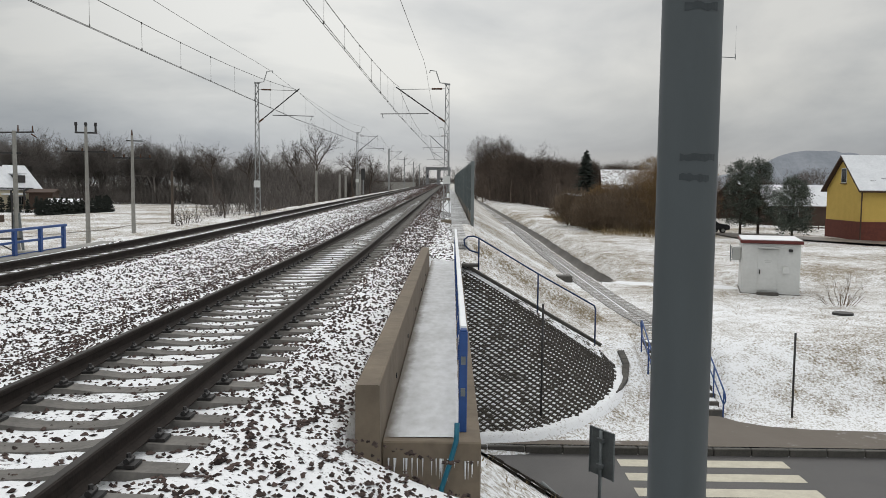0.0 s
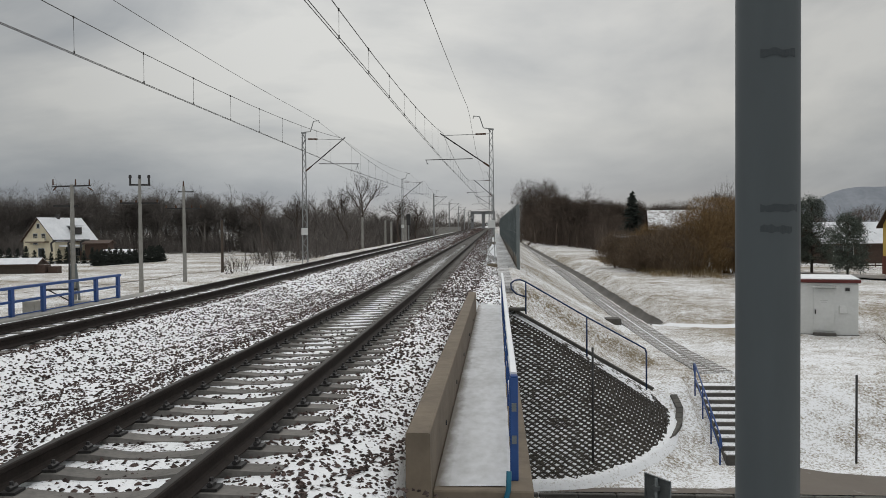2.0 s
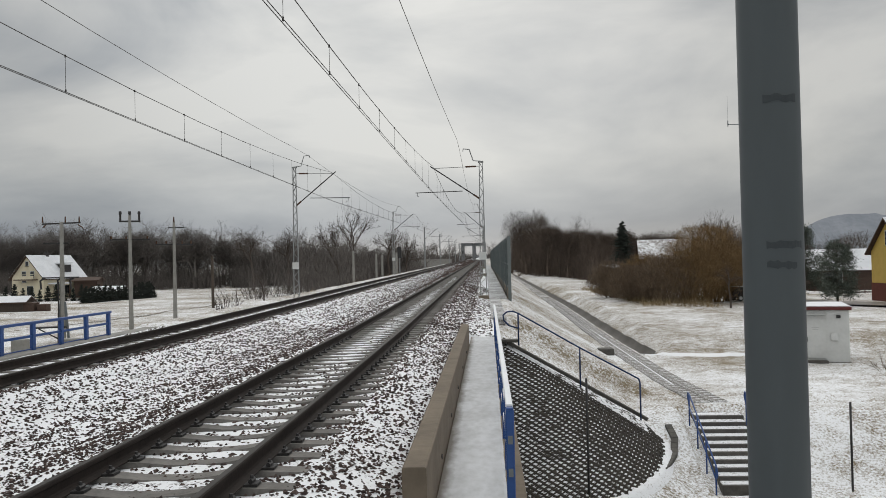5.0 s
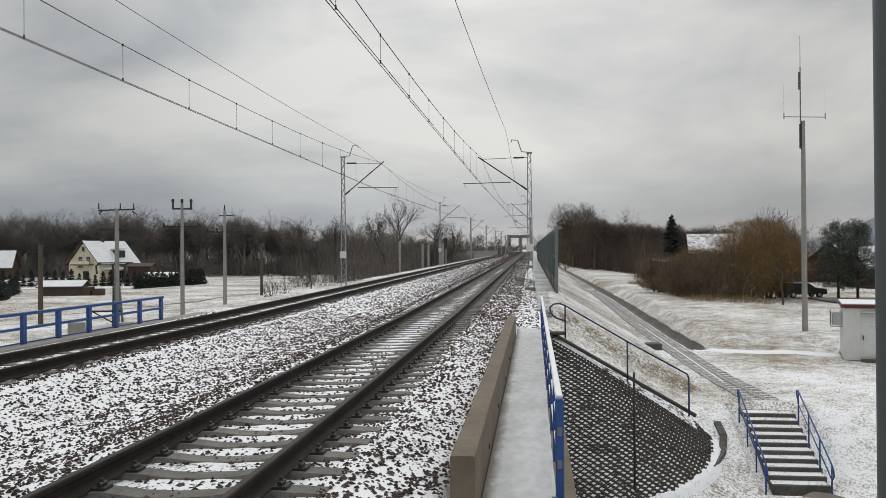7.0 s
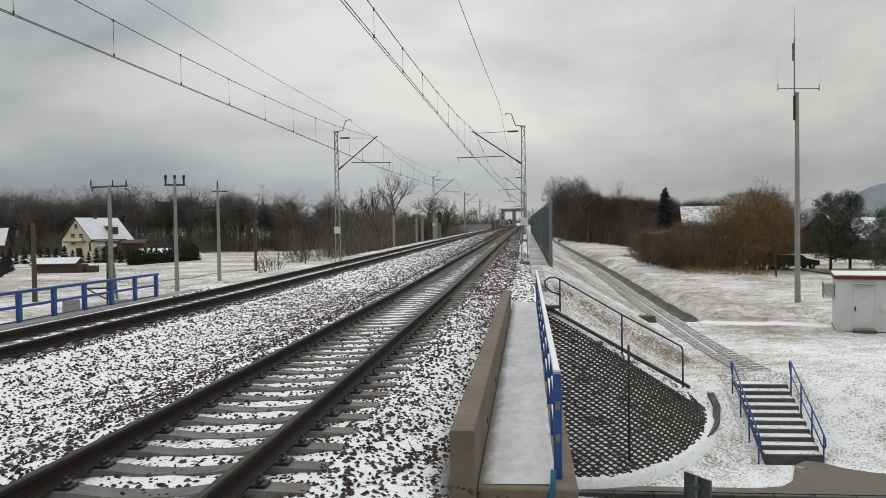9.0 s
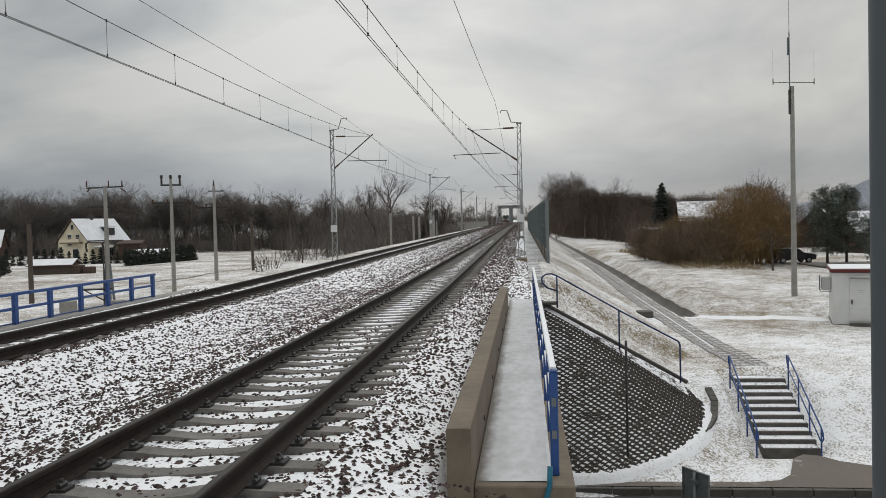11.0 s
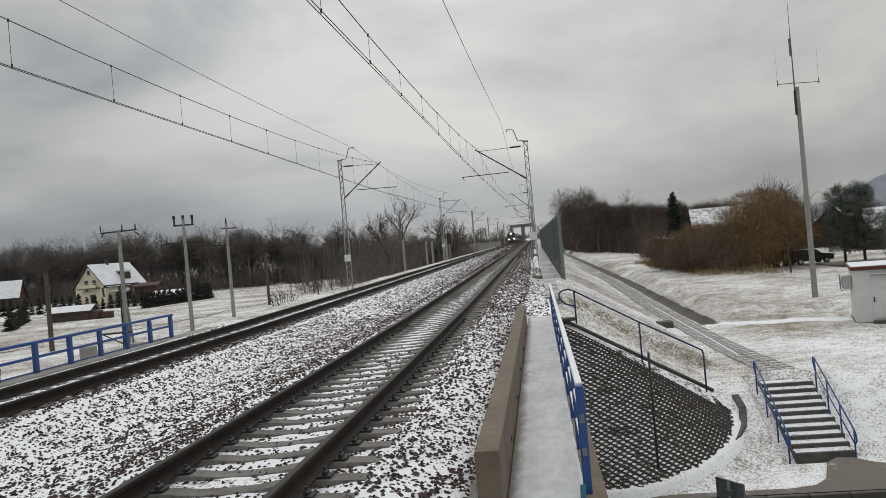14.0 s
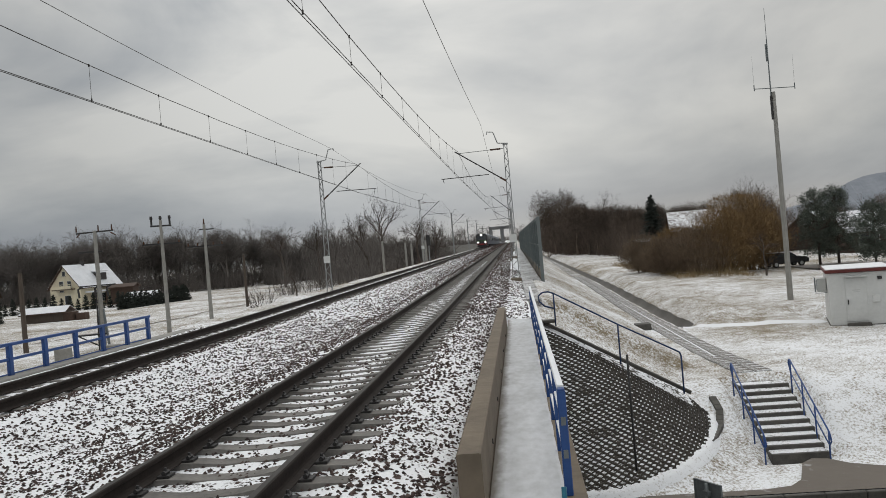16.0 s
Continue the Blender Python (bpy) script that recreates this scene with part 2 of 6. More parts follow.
M_WIRE = mat("copper_wire_dark", (0.035, 0.033, 0.032), (0.05, 0.045, 0.04), 3, 0.5, 0.4, bump=0)
M_PORC = mat("brown_porcelain", (0.06, 0.03, 0.02), (0.09, 0.05, 0.03), 8, 0.25, bump=0)
M_PIPE = mat("weathered_zinc_pipe", (0.074, 0.086, 0.092), (0.052, 0.061, 0.066), 3.5, 0.5, 0.25, bump=0.04, stretch=(1, 1, 0.25))
M_SMUDGE = mat("dark_smudge", (0.034, 0.041, 0.045), (0.045, 0.053, 0.058), 40, 0.6, 0.1, bump=0.05)
M_ASPHALT = mat("wet_asphalt", (0.075, 0.072, 0.072), (0.055, 0.053, 0.054), 0.9, 0.55, bump=0.2, fine=40)
M_WET = mat("damp_lane", (0.10, 0.085, 0.075), (0.15, 0.132, 0.118), 0.7, 0.5, bump=0.15)
M_SLUSHP = ground_mat("slushy_pavement", 0.56, 0.76, (0.13, 0.112, 0.096), (0.17, 0.152, 0.132), 0.25, 0.7, 2.0)
M_SLAB = ground_mat("snow_dusted_slabs", 0.47, 0.62, (0.16, 0.145, 0.125), (0.11, 0.10, 0.09), 0.5, 2.2, 14.0)
M_TROD = ground_mat("trodden_tread_snow", 0.34, 0.48, (0.13, 0.12, 0.105), (0.09, 0.083, 0.075), 0.8, 3.0, 12.0)
M_TOE = ground_mat("thin_snow_over_grass", 0.36, 0.47, (0.15, 0.115, 0.07), (0.27, 0.225, 0.155))
M_RUT = ground_mat("bare_grass_rut", 0.50, 0.60, (0.10, 0.08, 0.055), (0.16, 0.125, 0.085), 0.3, 1.5, 6.0)
M_MUD = mat("wet_ditch_mud", (0.035, 0.028, 0.022), (0.055, 0.045, 0.034), 3, 0.5, bump=0.2)
M_ROADPAINT = mat("worn_road_paint", (0.56, 0.53, 0.43), (0.44, 0.41, 0.33), 3, 0.6, bump=0.1)
M_POLE = mat("concrete_pole", (0.30, 0.295, 0.275), (0.22, 0.215, 0.20), 2, 0.85, bump=0.1)
M_WOODP = mat("old_wooden_pole", (0.10, 0.08, 0.065), (0.065, 0.052, 0.043), 3, 0.85, bump=0.2, stretch=(4, 4, 0.4))
M_WHITE = mat("white_cabin_panel", (0.60, 0.61, 0.60), (0.52, 0.53, 0.52), 1.2, 0.5, bump=0.03)
M_GREYP = mat("pale_grey_panel", (0.48, 0.49, 0.48), (0.42, 0.43, 0.42), 2, 0.5, bump=0.03)
M_MAROON = mat("maroon_trim", (0.12, 0.028, 0.024), (0.09, 0.022, 0.02), 4, 0.5, bump=0.03)
M_YELLOW = mat("yellow_render", (0.62, 0.44, 0.12), (0.55, 0.385, 0.10), 1.5, 0.85, bump=0.1)
M_CREAM = mat("cream_render", (0.66, 0.60, 0.45), (0.58, 0.53, 0.40), 1.5, 0.85, bump=0.1)
M_BRICKRED = mat("red_brown_plinth", (0.16, 0.05, 0.035), (0.11, 0.036, 0.028), 3, 0.8, bump=0.15)
M_BROWNW = mat("brown_timber", (0.085, 0.055, 0.042), (0.055, 0.037, 0.029), 4, 0.75, bump=0.1)
M_DGREY = mat("dark_roof_tile", (0.07, 0.065, 0.065), (0.05, 0.047, 0.047), 4, 0.7, bump=0.2)
M_ROOFSNOW = mat("thin_snow_on_roof", (0.74, 0.76, 0.79), (0.60, 0.62, 0.65), 0.8, 0.8, bump=0.3)
M_GLASS = mat("dark_window_glass", (0.03, 0.035, 0.04), (0.05, 0.055, 0.06), 1, 0.08, spec=0.6, bump=0)
M_BARK = mat("bare_bark", (0.085, 0.068, 0.058), (0.05, 0.04, 0.034), 3, 0.9, bump=0.2, rand=0.1)
M_TWIG = twig_mat("bare_twigs", (0.068, 0.061, 0.057), (0.19, 0.172, 0.16))
M_TWIG_R = twig_mat("reddish_bare_brush", (0.055, 0.044, 0.037), (0.15, 0.118, 0.096))
M_WILLOW = twig_mat("ochre_willow_twigs", (0.11, 0.074, 0.040), (0.28, 0.185, 0.092))
M_BRUSHW = twig_mat("brown_bare_bush", (0.085, 0.064, 0.048), (0.24, 0.18, 0.125))
M_NEEDLE = mat("dark_conifer_needles", (0.045, 0.060, 0.048), (0.12, 0.135, 0.112), 1.2, 0.85, bump=0)
M_SPRUCE = mat("blackish_spruce_needles", (0.017, 0.022, 0.018), (0.032, 0.038, 0.031), 1.2, 0.85, bump=0)
M_DRYGRASS = mat("dry_grass", (0.30, 0.23, 0.13), (0.20, 0.145, 0.08), 0.6, 0.9, bump=0)
M_BARRIER = mat("grey_green_barrier_panel", (0.15, 0.17, 0.17), (0.12, 0.135, 0.135), 1.5, 0.5, bump=0.05, rand=0.1)
M_CLEAR = clear_mat("tinted_barrier_panel", (0.10, 0.115, 0.115), 0.66)
M_DUST = ground_mat("snow_dusted_service_path", 0.42, 0.60, (0.13, 0.122, 0.115), (0.20, 0.19, 0.18), 0.4, 2.2, 12.0)
M_PATCHROOF = ground_mat("patchy_snow_on_old_roof", 0.40, 0.56, (0.17, 0.135, 0.115), (0.11, 0.085, 0.072), 0.5, 1.4, 3.0)
M_TRUSS = mat("dull_grey_bridge_paint", (0.20, 0.205, 0.21), (0.15, 0.155, 0.16), 0.5, 0.7, bump=0.05)
# the hill's pale blue-grey is distance haze mixed into its base colour
M_HILL = mat("haze_tinted_hill", (0.20, 0.22, 0.25), (0.27, 0.29, 0.325), 0.02, 1.0, bump=0)
M_TRAIN = mat("dark_locomotive_paint", (0.028, 0.03, 0.034), (0.04, 0.042, 0.045), 1, 0.4, bump=0.02)
M_TRAIN_G = mat("green_locomotive_paint", (0.03, 0.065, 0.03), (0.04, 0.08, 0.035), 1, 0.4, bump=0.02)
M_COACH = mat("blue_grey_coach_paint", (0.085, 0.10, 0.125), (0.11, 0.125, 0.15), 1, 0.4, bump=0.02)
M_RED = mat("dull_red_paint", (0.25, 0.03, 0.03), (0.2, 0.025, 0.025), 3, 0.5, bump=0)
M_CARP = mat("black_car_paint", (0.02, 0.021, 0.024), (0.03, 0.03, 0.033), 2, 0.25, bump=0, spec=0.6)
M_RUBBER = mat("tyre_rubber", (0.02, 0.02, 0.02), (0.03, 0.03, 0.03), 10, 0.8, bump=0.1)
M_LAMP = glow("headlamp_lens", (1.0, 0.93, 0.82), 22.0)


# ---------------------------------------------------------------- mesh helpers
class Geo:
    """Collects points and faces of one mesh."""

    def __init__(self):
        self.v, self.f = [], []

    def add(self, pts, faces):
        k = len(self.v)
        self.v += [tuple(p) for p in pts]
        self.f += [tuple(i + k for i in f) for f in faces]
        return self

    def box(self, x0, x1, y0, y1, z0, z1):
        return self.add([(x, y, z) for z in (z0, z1) for y in (y0, y1) for x in (x0, x1)],
                        [(0, 2, 3, 1), (4, 5, 7, 6), (0, 1, 5, 4), (2, 6, 7, 3), (0, 4, 6, 2), (1, 3, 7, 5)])

    def tube(self, p, q, r0, r1=None, n=6, caps=True):
        r1 = r0 if r1 is None else r1
        p, q = Vector(p), Vector(q)
        d = (q - p).normalized()
        a = d.orthogonal().normalized()
        if abs(d.z) > 0.9:
            a = Vector((1, 0, 0)) - d * d.x
            a.normalize()
        b = d.cross(a)
        pts = []
        for c, r in ((p, r0), (q, r1)):
            for i in range(n):
                t = 2 * math.pi * (i + 0.5) / n
                pts.append(c + a * (r * math.cos(t)) + b * (r * math.sin(t)))
        fs = [(i, (i + 1) % n, n + (i + 1) % n, n + i) for i in range(n)]
        if caps:
            fs += [tuple(reversed(range(n))), tuple(range(n, 2 * n))]
        return self.add(pts, fs)

    def path(self, pts, r, n=6):
        """One bent tube through the points."""
        pts = [Vector(p) for p in pts]
        a, rings = None, []
        for i, p in enumerate(pts):
            d = (pts[min(i + 1, len(pts) - 1)] - pts[max(i - 1, 0)]).normalized()
            a = d.orthogonal() if a is None else a - d * a.dot(d)
            a = (a if a.length > 1e-5 else d.orthogonal()).normalized()
            b = d.cross(a)
            rings += [p + a * (r * math.cos(2 * math.pi * k / n)) + b * (r * math.sin(2 * math.pi * k / n)) for k in range(n)]
        m = len(pts)
        fs = [(i * n + k, i * n + (k + 1) % n, (i + 1) * n + (k + 1) % n, (i + 1) * n + k) for i in range(m - 1) for k in range(n)]
        return self.add(rings, fs + [tuple(reversed(range(n))), tuple(range((m - 1) * n, m * n))])

    def bar(self, p, q, w, h):
        """A square bar from p to q."""
        p, q = Vector(p), Vector(q)
        d = (q - p).normalized()
        up = Vector((0, 0, 1)) if abs(d.z) < 0.95 else Vector((0, 1, 0))
        s = d.cross(up).normalized()
        u = s.cross(d)
        pts = [c + s * (a * w / 2) + u * (b * h / 2) for c in (p, q) for a, b in ((-1, -1), (1, -1), (1, 1), (-1, 1))]
        return self.add(pts, [(0, 1, 2, 3), (7, 6, 5, 4), (0, 4, 5, 1), (1, 5, 6, 2), (2, 6, 7, 3), (3, 7, 4, 0)])

    def prism(self, outline, y0, y1):
        """An outline of (x, z) drawn out along y."""
        n = len(outline)
        pts = [(x, y0, z) for x, z in outline] + [(x, y1, z) for x, z in outline]
        return self.add(pts, [tuple(range(n)), tuple(reversed(range(n, 2 * n)))] + [(i, i + n, (i + 1) % n + n, (i + 1) % n) for i in range(n)])

    def prism_x(self, outline, x0, x1):
        """An outline of (y, z) drawn out along x."""
        n = len(outline)
        pts = [(x0, y, z) for y, z in outline] + [(x1, y, z) for y, z in outline]
        return self.add(pts, [tuple(reversed(range(n))), tuple(range(n, 2 * n))] + [(i, (i + 1) % n, (i + 1) % n + n, i + n) for i in range(n)])


def mesh_of(name, geo, material, bevel=0.0, smooth=False, weld=False):
    me = bpy.data.meshes.new(name)
    me.from_pydata(geo.v, [], geo.f)
    bm = bmesh.new()
    bm.from_mesh(me)
    if weld:
        bmesh.ops.remove_doubles(bm, verts=bm.verts, dist=1e-5)
    if len(geo.f) < 4000:
        bmesh.ops.recalc_face_normals(bm, faces=bm.faces)
    if bevel:
        bmesh.ops.bevel(bm, geom=bm.edges[:], offset=bevel, segments=1, affect="EDGES", clamp_overlap=True)
    bm.to_mesh(me)
    bm.free()
    if smooth:
        me.shade_smooth()
    me.materials.append(material)
    return me


def part(name, geo, material, parent=None, label="", bevel=0.0, smooth=False, at=None):
    ob = new(name, mesh_of(name, geo, material, bevel, smooth))
    if at is not None:
        ob.matrix_basis = at
    if parent is not None:
        ob.parent = parent
    if label:
        ob["label"] = label
    return ob


def share(name, me, parent, m, label=""):
    """A piece on shared mesh data."""
    ob = new(name, me)
    ob.matrix_basis = m
    if parent is not None:
        ob.parent = parent
    if label:
        ob["label"] = label
    return ob


def thing(name, label, category, m=None, group="", kind=""):
    e = new(name)
    e.empty_display_size = 0.1
    if m is not None:
        e.matrix_basis = m
    return tagged(e, label, category, group, kind)


def big_mesh(name, verts, faces, material, smooth=False):
    me = bpy.data.meshes.new(name)
    me.from_pydata(verts, [], faces)
    if smooth:
        me.shade_smooth()
    me.materials.append(material)
    return new(name, me)


# ---------------------------------------------------------------- the lie of the land
LOW, ROAD = -3.45, -5.38
LT = -5.72          # centre of the far track; the near one is at x = 0
CONE = (3.4, 28.6, -1.0)
CONE_N = (3.3, 9.0, -1.3)


def line_x(y):
    """Sideways run of the line of rails, which turns a little past the bridge."""
    return -0.0034 * max(0.0, y - 12.0)


def line_z(y):
    """Rise of the line past the bridge."""
    return 0.006 * max(0.0, y - 22.0)


def sstep(a, b, v):
    t = np.clip((v - a) / (b - a), 0, 1)
    return t * t * (3 - 2 * t)


def ground_z(x, y):
    x, y = np.asarray(x, float), np.asarray(y, float)
    # low ground, falling to the road on both sides of it
    low = LOW + 0.25 * sstep(50, 90, y) * (x > 0) - 0.25 * sstep(60, 120, y) * (x < 0)
    dip = sstep(28.3, 23.6, y) * sstep(3.0, 10.0, y)
    low = low + (ROAD + 0.16 - low) * dip
    low = np.where((y > 12.2) & (y < 21.35), ROAD, low)
    # ditch beside the embankment, with its steeper outer bank
    d = sstep(10.95, 11.45, x) * sstep(12.3, 11.6, x) * sstep(43.5, 46.5, y)
    low = low - 0.6 * d + 0.55 * sstep(12.0, 13.6, x) * sstep(43, 48, y) * (1 - 0.7 * sstep(19, 27, x) * sstep(55, 72, y)) * (x > 0)
    # embankment
    top = -0.55 + 0.006 * np.maximum(0, y - 22.0)
    right = top - np.maximum(x - 3.9, 0) / 1.75
    left = top - np.maximum(-10.6 - x, 0) / 1.5
    bank = np.minimum(right, left)
    r = np.hypot(np.maximum(x - CONE[0], 0), np.maximum(CONE[1] - y, 0))
    far = np.where(y < CONE[1], CONE[2] - r / 1.72, np.where(y < 31, np.minimum(bank, CONE[2] - np.maximum(x - 3.4, 0) / 1.72 + (y - CONE[1]) * 0.19), bank))
    far = np.where((y < CONE[1]) & (x < -10.6), -1 - np.hypot(-10.6 - x, CONE[1] - y) / 1.5, far)
    rn = np.hypot(np.maximum(x - CONE_N[0], 0), np.maximum(y - CONE_N[1], 0))
    near = np.where(x > 2.0, -0.85 - 0.45 * sstep(3.5, 6.5, y) - rn / 1.5, np.where(y > 9, -0.85 - (y - 9) / 1.5, np.minimum(bank, -0.6)))
    near = np.where(x < -10.6, -0.85 - np.hypot(-10.6 - x, np.maximum(y - 9, 0)) / 1.5, near)
    near = np.where((x > 2.0) & (x < 3.3) & (y < 9), -0.6 - (x - 2.0) * (0.19 + 0.35 * sstep(3.5, 6.5, y)), near)
    bank = np.where(y > 17, far, near)
    z = np.maximum(low, bank)
    under = (x > 9.25) & (x < 11.75) & (y > 24.0) & (y < 28.6)
    z = np.where(under, np.minimum(z, np.maximum(-5.45, -5.32 + (y - 24.4) * 0.39)), z)
    lump = 0.10 * np.sin(x * 3.1 + 2 * np.sin(y * 1.9)) * np.sin(y * 2.7 + 2 * np.sin(x * 1.3)) * sstep(11.9, 12.6, x) * sstep(15.5, 13.2, x) * sstep(43, 46, y)
    z = z + lump
    rough = 0.03 * np.sin(x * 1.7 + np.sin(y * 0.9) * 2) * np.sin(y * 1.3 + np.sin(x * 0.7) * 2)
    return z + rough * ((y < 11.5) | (y > 22.5))


def stretch_axis(a, b, fine, far_lo, far_hi):
    core = list(np.arange(a, b + 1e-6, fine))
    step, p, hi = fine, b, []
    while p < far_hi:
        step *= 1.12
        p += step
        hi.append(p)
    step, p, lo = fine, a, []
    while p > far_lo:
        step *= 1.12
        p -= step
        lo.append(p)
    return np.array(lo[::-1] + core + hi)


def build_ground():
    xs = stretch_axis(-16, 24, 0.3, -2500, 2500)
    ys = stretch_axis(-3, 62, 0.3, -1500, 4000)
    X, Y = np.meshgrid(xs, ys)
    Z = ground_z(X, Y)
    v = np.stack([X.ravel(), Y.ravel(), Z.ravel()], 1)
    w = len(xs)
    f = [(j * w + i, j * w + i + 1, (j + 1) * w + i + 1, (j + 1) * w + i) for j in range(len(ys) - 1) for i in range(w - 1)]
    tagged(big_mesh("ground", v.tolist(), f, M_GROUND, True), "meadow ground under thin patchy snow with dead grass", "ground", kind="structure")


build_ground()


# ---------------------------------------------------------------- tracks
def ballast_z(x):
    """Height of the ballast across both tracks."""
    x = np.asarray(x, float)
    rt, lt = np.abs(x), np.abs(x - LT)
    d = np.minimum(rt, lt)
    c = np.where(rt < lt, x, x - LT)
    z = -0.238 + 0.03 * np.clip(c, -1.3, 1.3) + 0.025 * sstep(0.85, 1.2, d) - 0.36 * np.clip((d - 1.45) / 1.5, 0, 1) + 0.004 * (d < 0.62)
    return np.where((x > LT) & (x < 0), np.maximum(z, -0.43), z)


def build_ballast():
    xs = np.arange(-9.9, 3.21, 0.15)
    ys = stretch_axis(-3, 60, 0.3, -60, 900)
    X, Y = np.meshgrid(xs, ys)
    Z = ballast_z(X) + 0.012 * np.sin(X * 9 + Y * 3) * np.sin(Y * 7 - X * 4)
    # beside the parapet the bed is held by the upstand; past it, it runs out to the shoulder
    Z = Z + 0.034 * (np.abs(X - LT) < 1.4)
    Z = np.where((X > 2.25) & (Y > 6.4) & (Y < 23.5), -1.2, Z)
    Z = np.where((X > 2.0) & (Y <= 6.4), Z - (X - 2.0) * 0.22, Z)
    X, Z = X - 0.0034 * np.maximum(0, Y - 12.0), Z + 0.006 * np.maximum(0, Y - 22.0)
    v = np.stack([X.ravel(), Y.ravel(), Z.ravel()], 1)
    w = len(xs)
    f = [(j * w + i, j * w + i + 1, (j + 1) * w + i + 1, (j + 1) * w + i) for j in range(len(ys) - 1) for i in range(w - 1)]
    tagged(big_mesh("ballast_bed", v.tolist(), f, M_BALLAST, True), "ballast bed of both tracks powdered with snow", "ballast", kind="structure")


build_ballast()


def build_stones():
    rng = np.random.default_rng(3)
    base = np.array([(1, 0, 0), (-1, 0, 0), (0, 1, 0), (0, -1, 0), (0, 0, 1), (0, 0, -1)], float)
    tri = [(0, 2, 4), (2, 1, 4), (1, 3, 4), (3, 0, 4), (2, 0, 5), (1, 2, 5), (3, 1, 5), (0, 3, 5)]
    V, F = [], []

    def strew(n, x0, x1, y0, y1, size, keep, bare=0.10):
        for _ in range(n):
            x = rng.uniform(x0, x1)
            y = rng.uniform(y0, y1)
            if not keep(x, y):
                continue
            patch = 0.10 * noise.noise((x * 0.55, y * 0.35, 4.0)) + 0.20 * noise.noise((x * 2.3, y * 1.8, 9.0))
            if patch < rng.normal(-bare, 0.24):
                continue
            s = size * rng.uniform(0.6, 1.35)
            z = float(ballast_z(x)) + s * 0.16 + 0.034 * (abs(x - LT) < 1.4)
            if x > 2.0 and y <= 6.4:
                z -= (x - 2.0) * 0.22
            a = rng.uniform(0, 6.28)
            c, sn = math.cos(a), math.sin(a)
            p = base * (s * rng.uniform(0.7, 1.1, 3)) * (1.15, 0.8, 0.62) + rng.normal(0, s * 0.14, (6, 3))
            k = len(V)
            x += line_x(y)
            z += line_z(y)
            V.extend((x + c * q[0] - sn * q[1], y + sn * q[0] + c * q[1], z + q[2]) for q in p)
            F.extend((i + k, j + k, m + k) for i, j, m in tri)

    inside = lambda x, y: abs(x) < 0.66 or abs(x - LT) < 0.66
    open_ = lambda x, y: not (x > 2.12 and 6.5 < y < 23.6) and 0.84 < abs(x) and 0.84 < abs(x - LT)
    strew(34000, -8.2, 3.2, 3.2, 10.5, 0.0235, open_, 0.16)
    strew(56000, -9.4, 2.2, 10.5, 27, 0.0265, open_, 0.12)
    strew(50000, -9.6, 2.4, 27, 80, 0.038, open_, 0.10)
    strew(4500, 1.3, 3.1, 23.6, 60, 0.034, open_, 0.12)
    strew(24000, -9.6, 2.6, 80, 250, 0.085, open_, 0.14)
    strew(9000, -9.6, 2.8, 250, 460, 0.16, open_, 0.3)
    strew(2500, -6.4, 0.66, 36, 110, 0.045, inside)
    strew(2600, -0.66, 0.66, 3.2, 16, 0.026, inside)
    strew(2600, -6.4, 0.66, 8, 40, 0.032, inside)
    strew(500, 1.2, 3.0, 3.3, 7.2, 0.030, lambda x, y: x < 2.12 or y < 6.5)
    tagged(big_mesh("ballast_stones", V, F, M_STONE), "brown crushed ballast stones poking through snow", "ballast", kind="stuff")


build_stones()

RAIL_OUT = [(-0.075, -0.172), (0.075, -0.172), (0.075, -0.160), (0.02, -0.143), (0.010, -0.125), (0.010, -0.055), (0.036, -0.038),
            (0.036, -0.006), (0.028, 0.0), (-0.028, 0.0), (-0.030, -0.006), (-0.030, -0.038), (-0.010, -0.055), (-0.010, -0.125), (-0.02, -0.143), (-0.075, -0.160)]


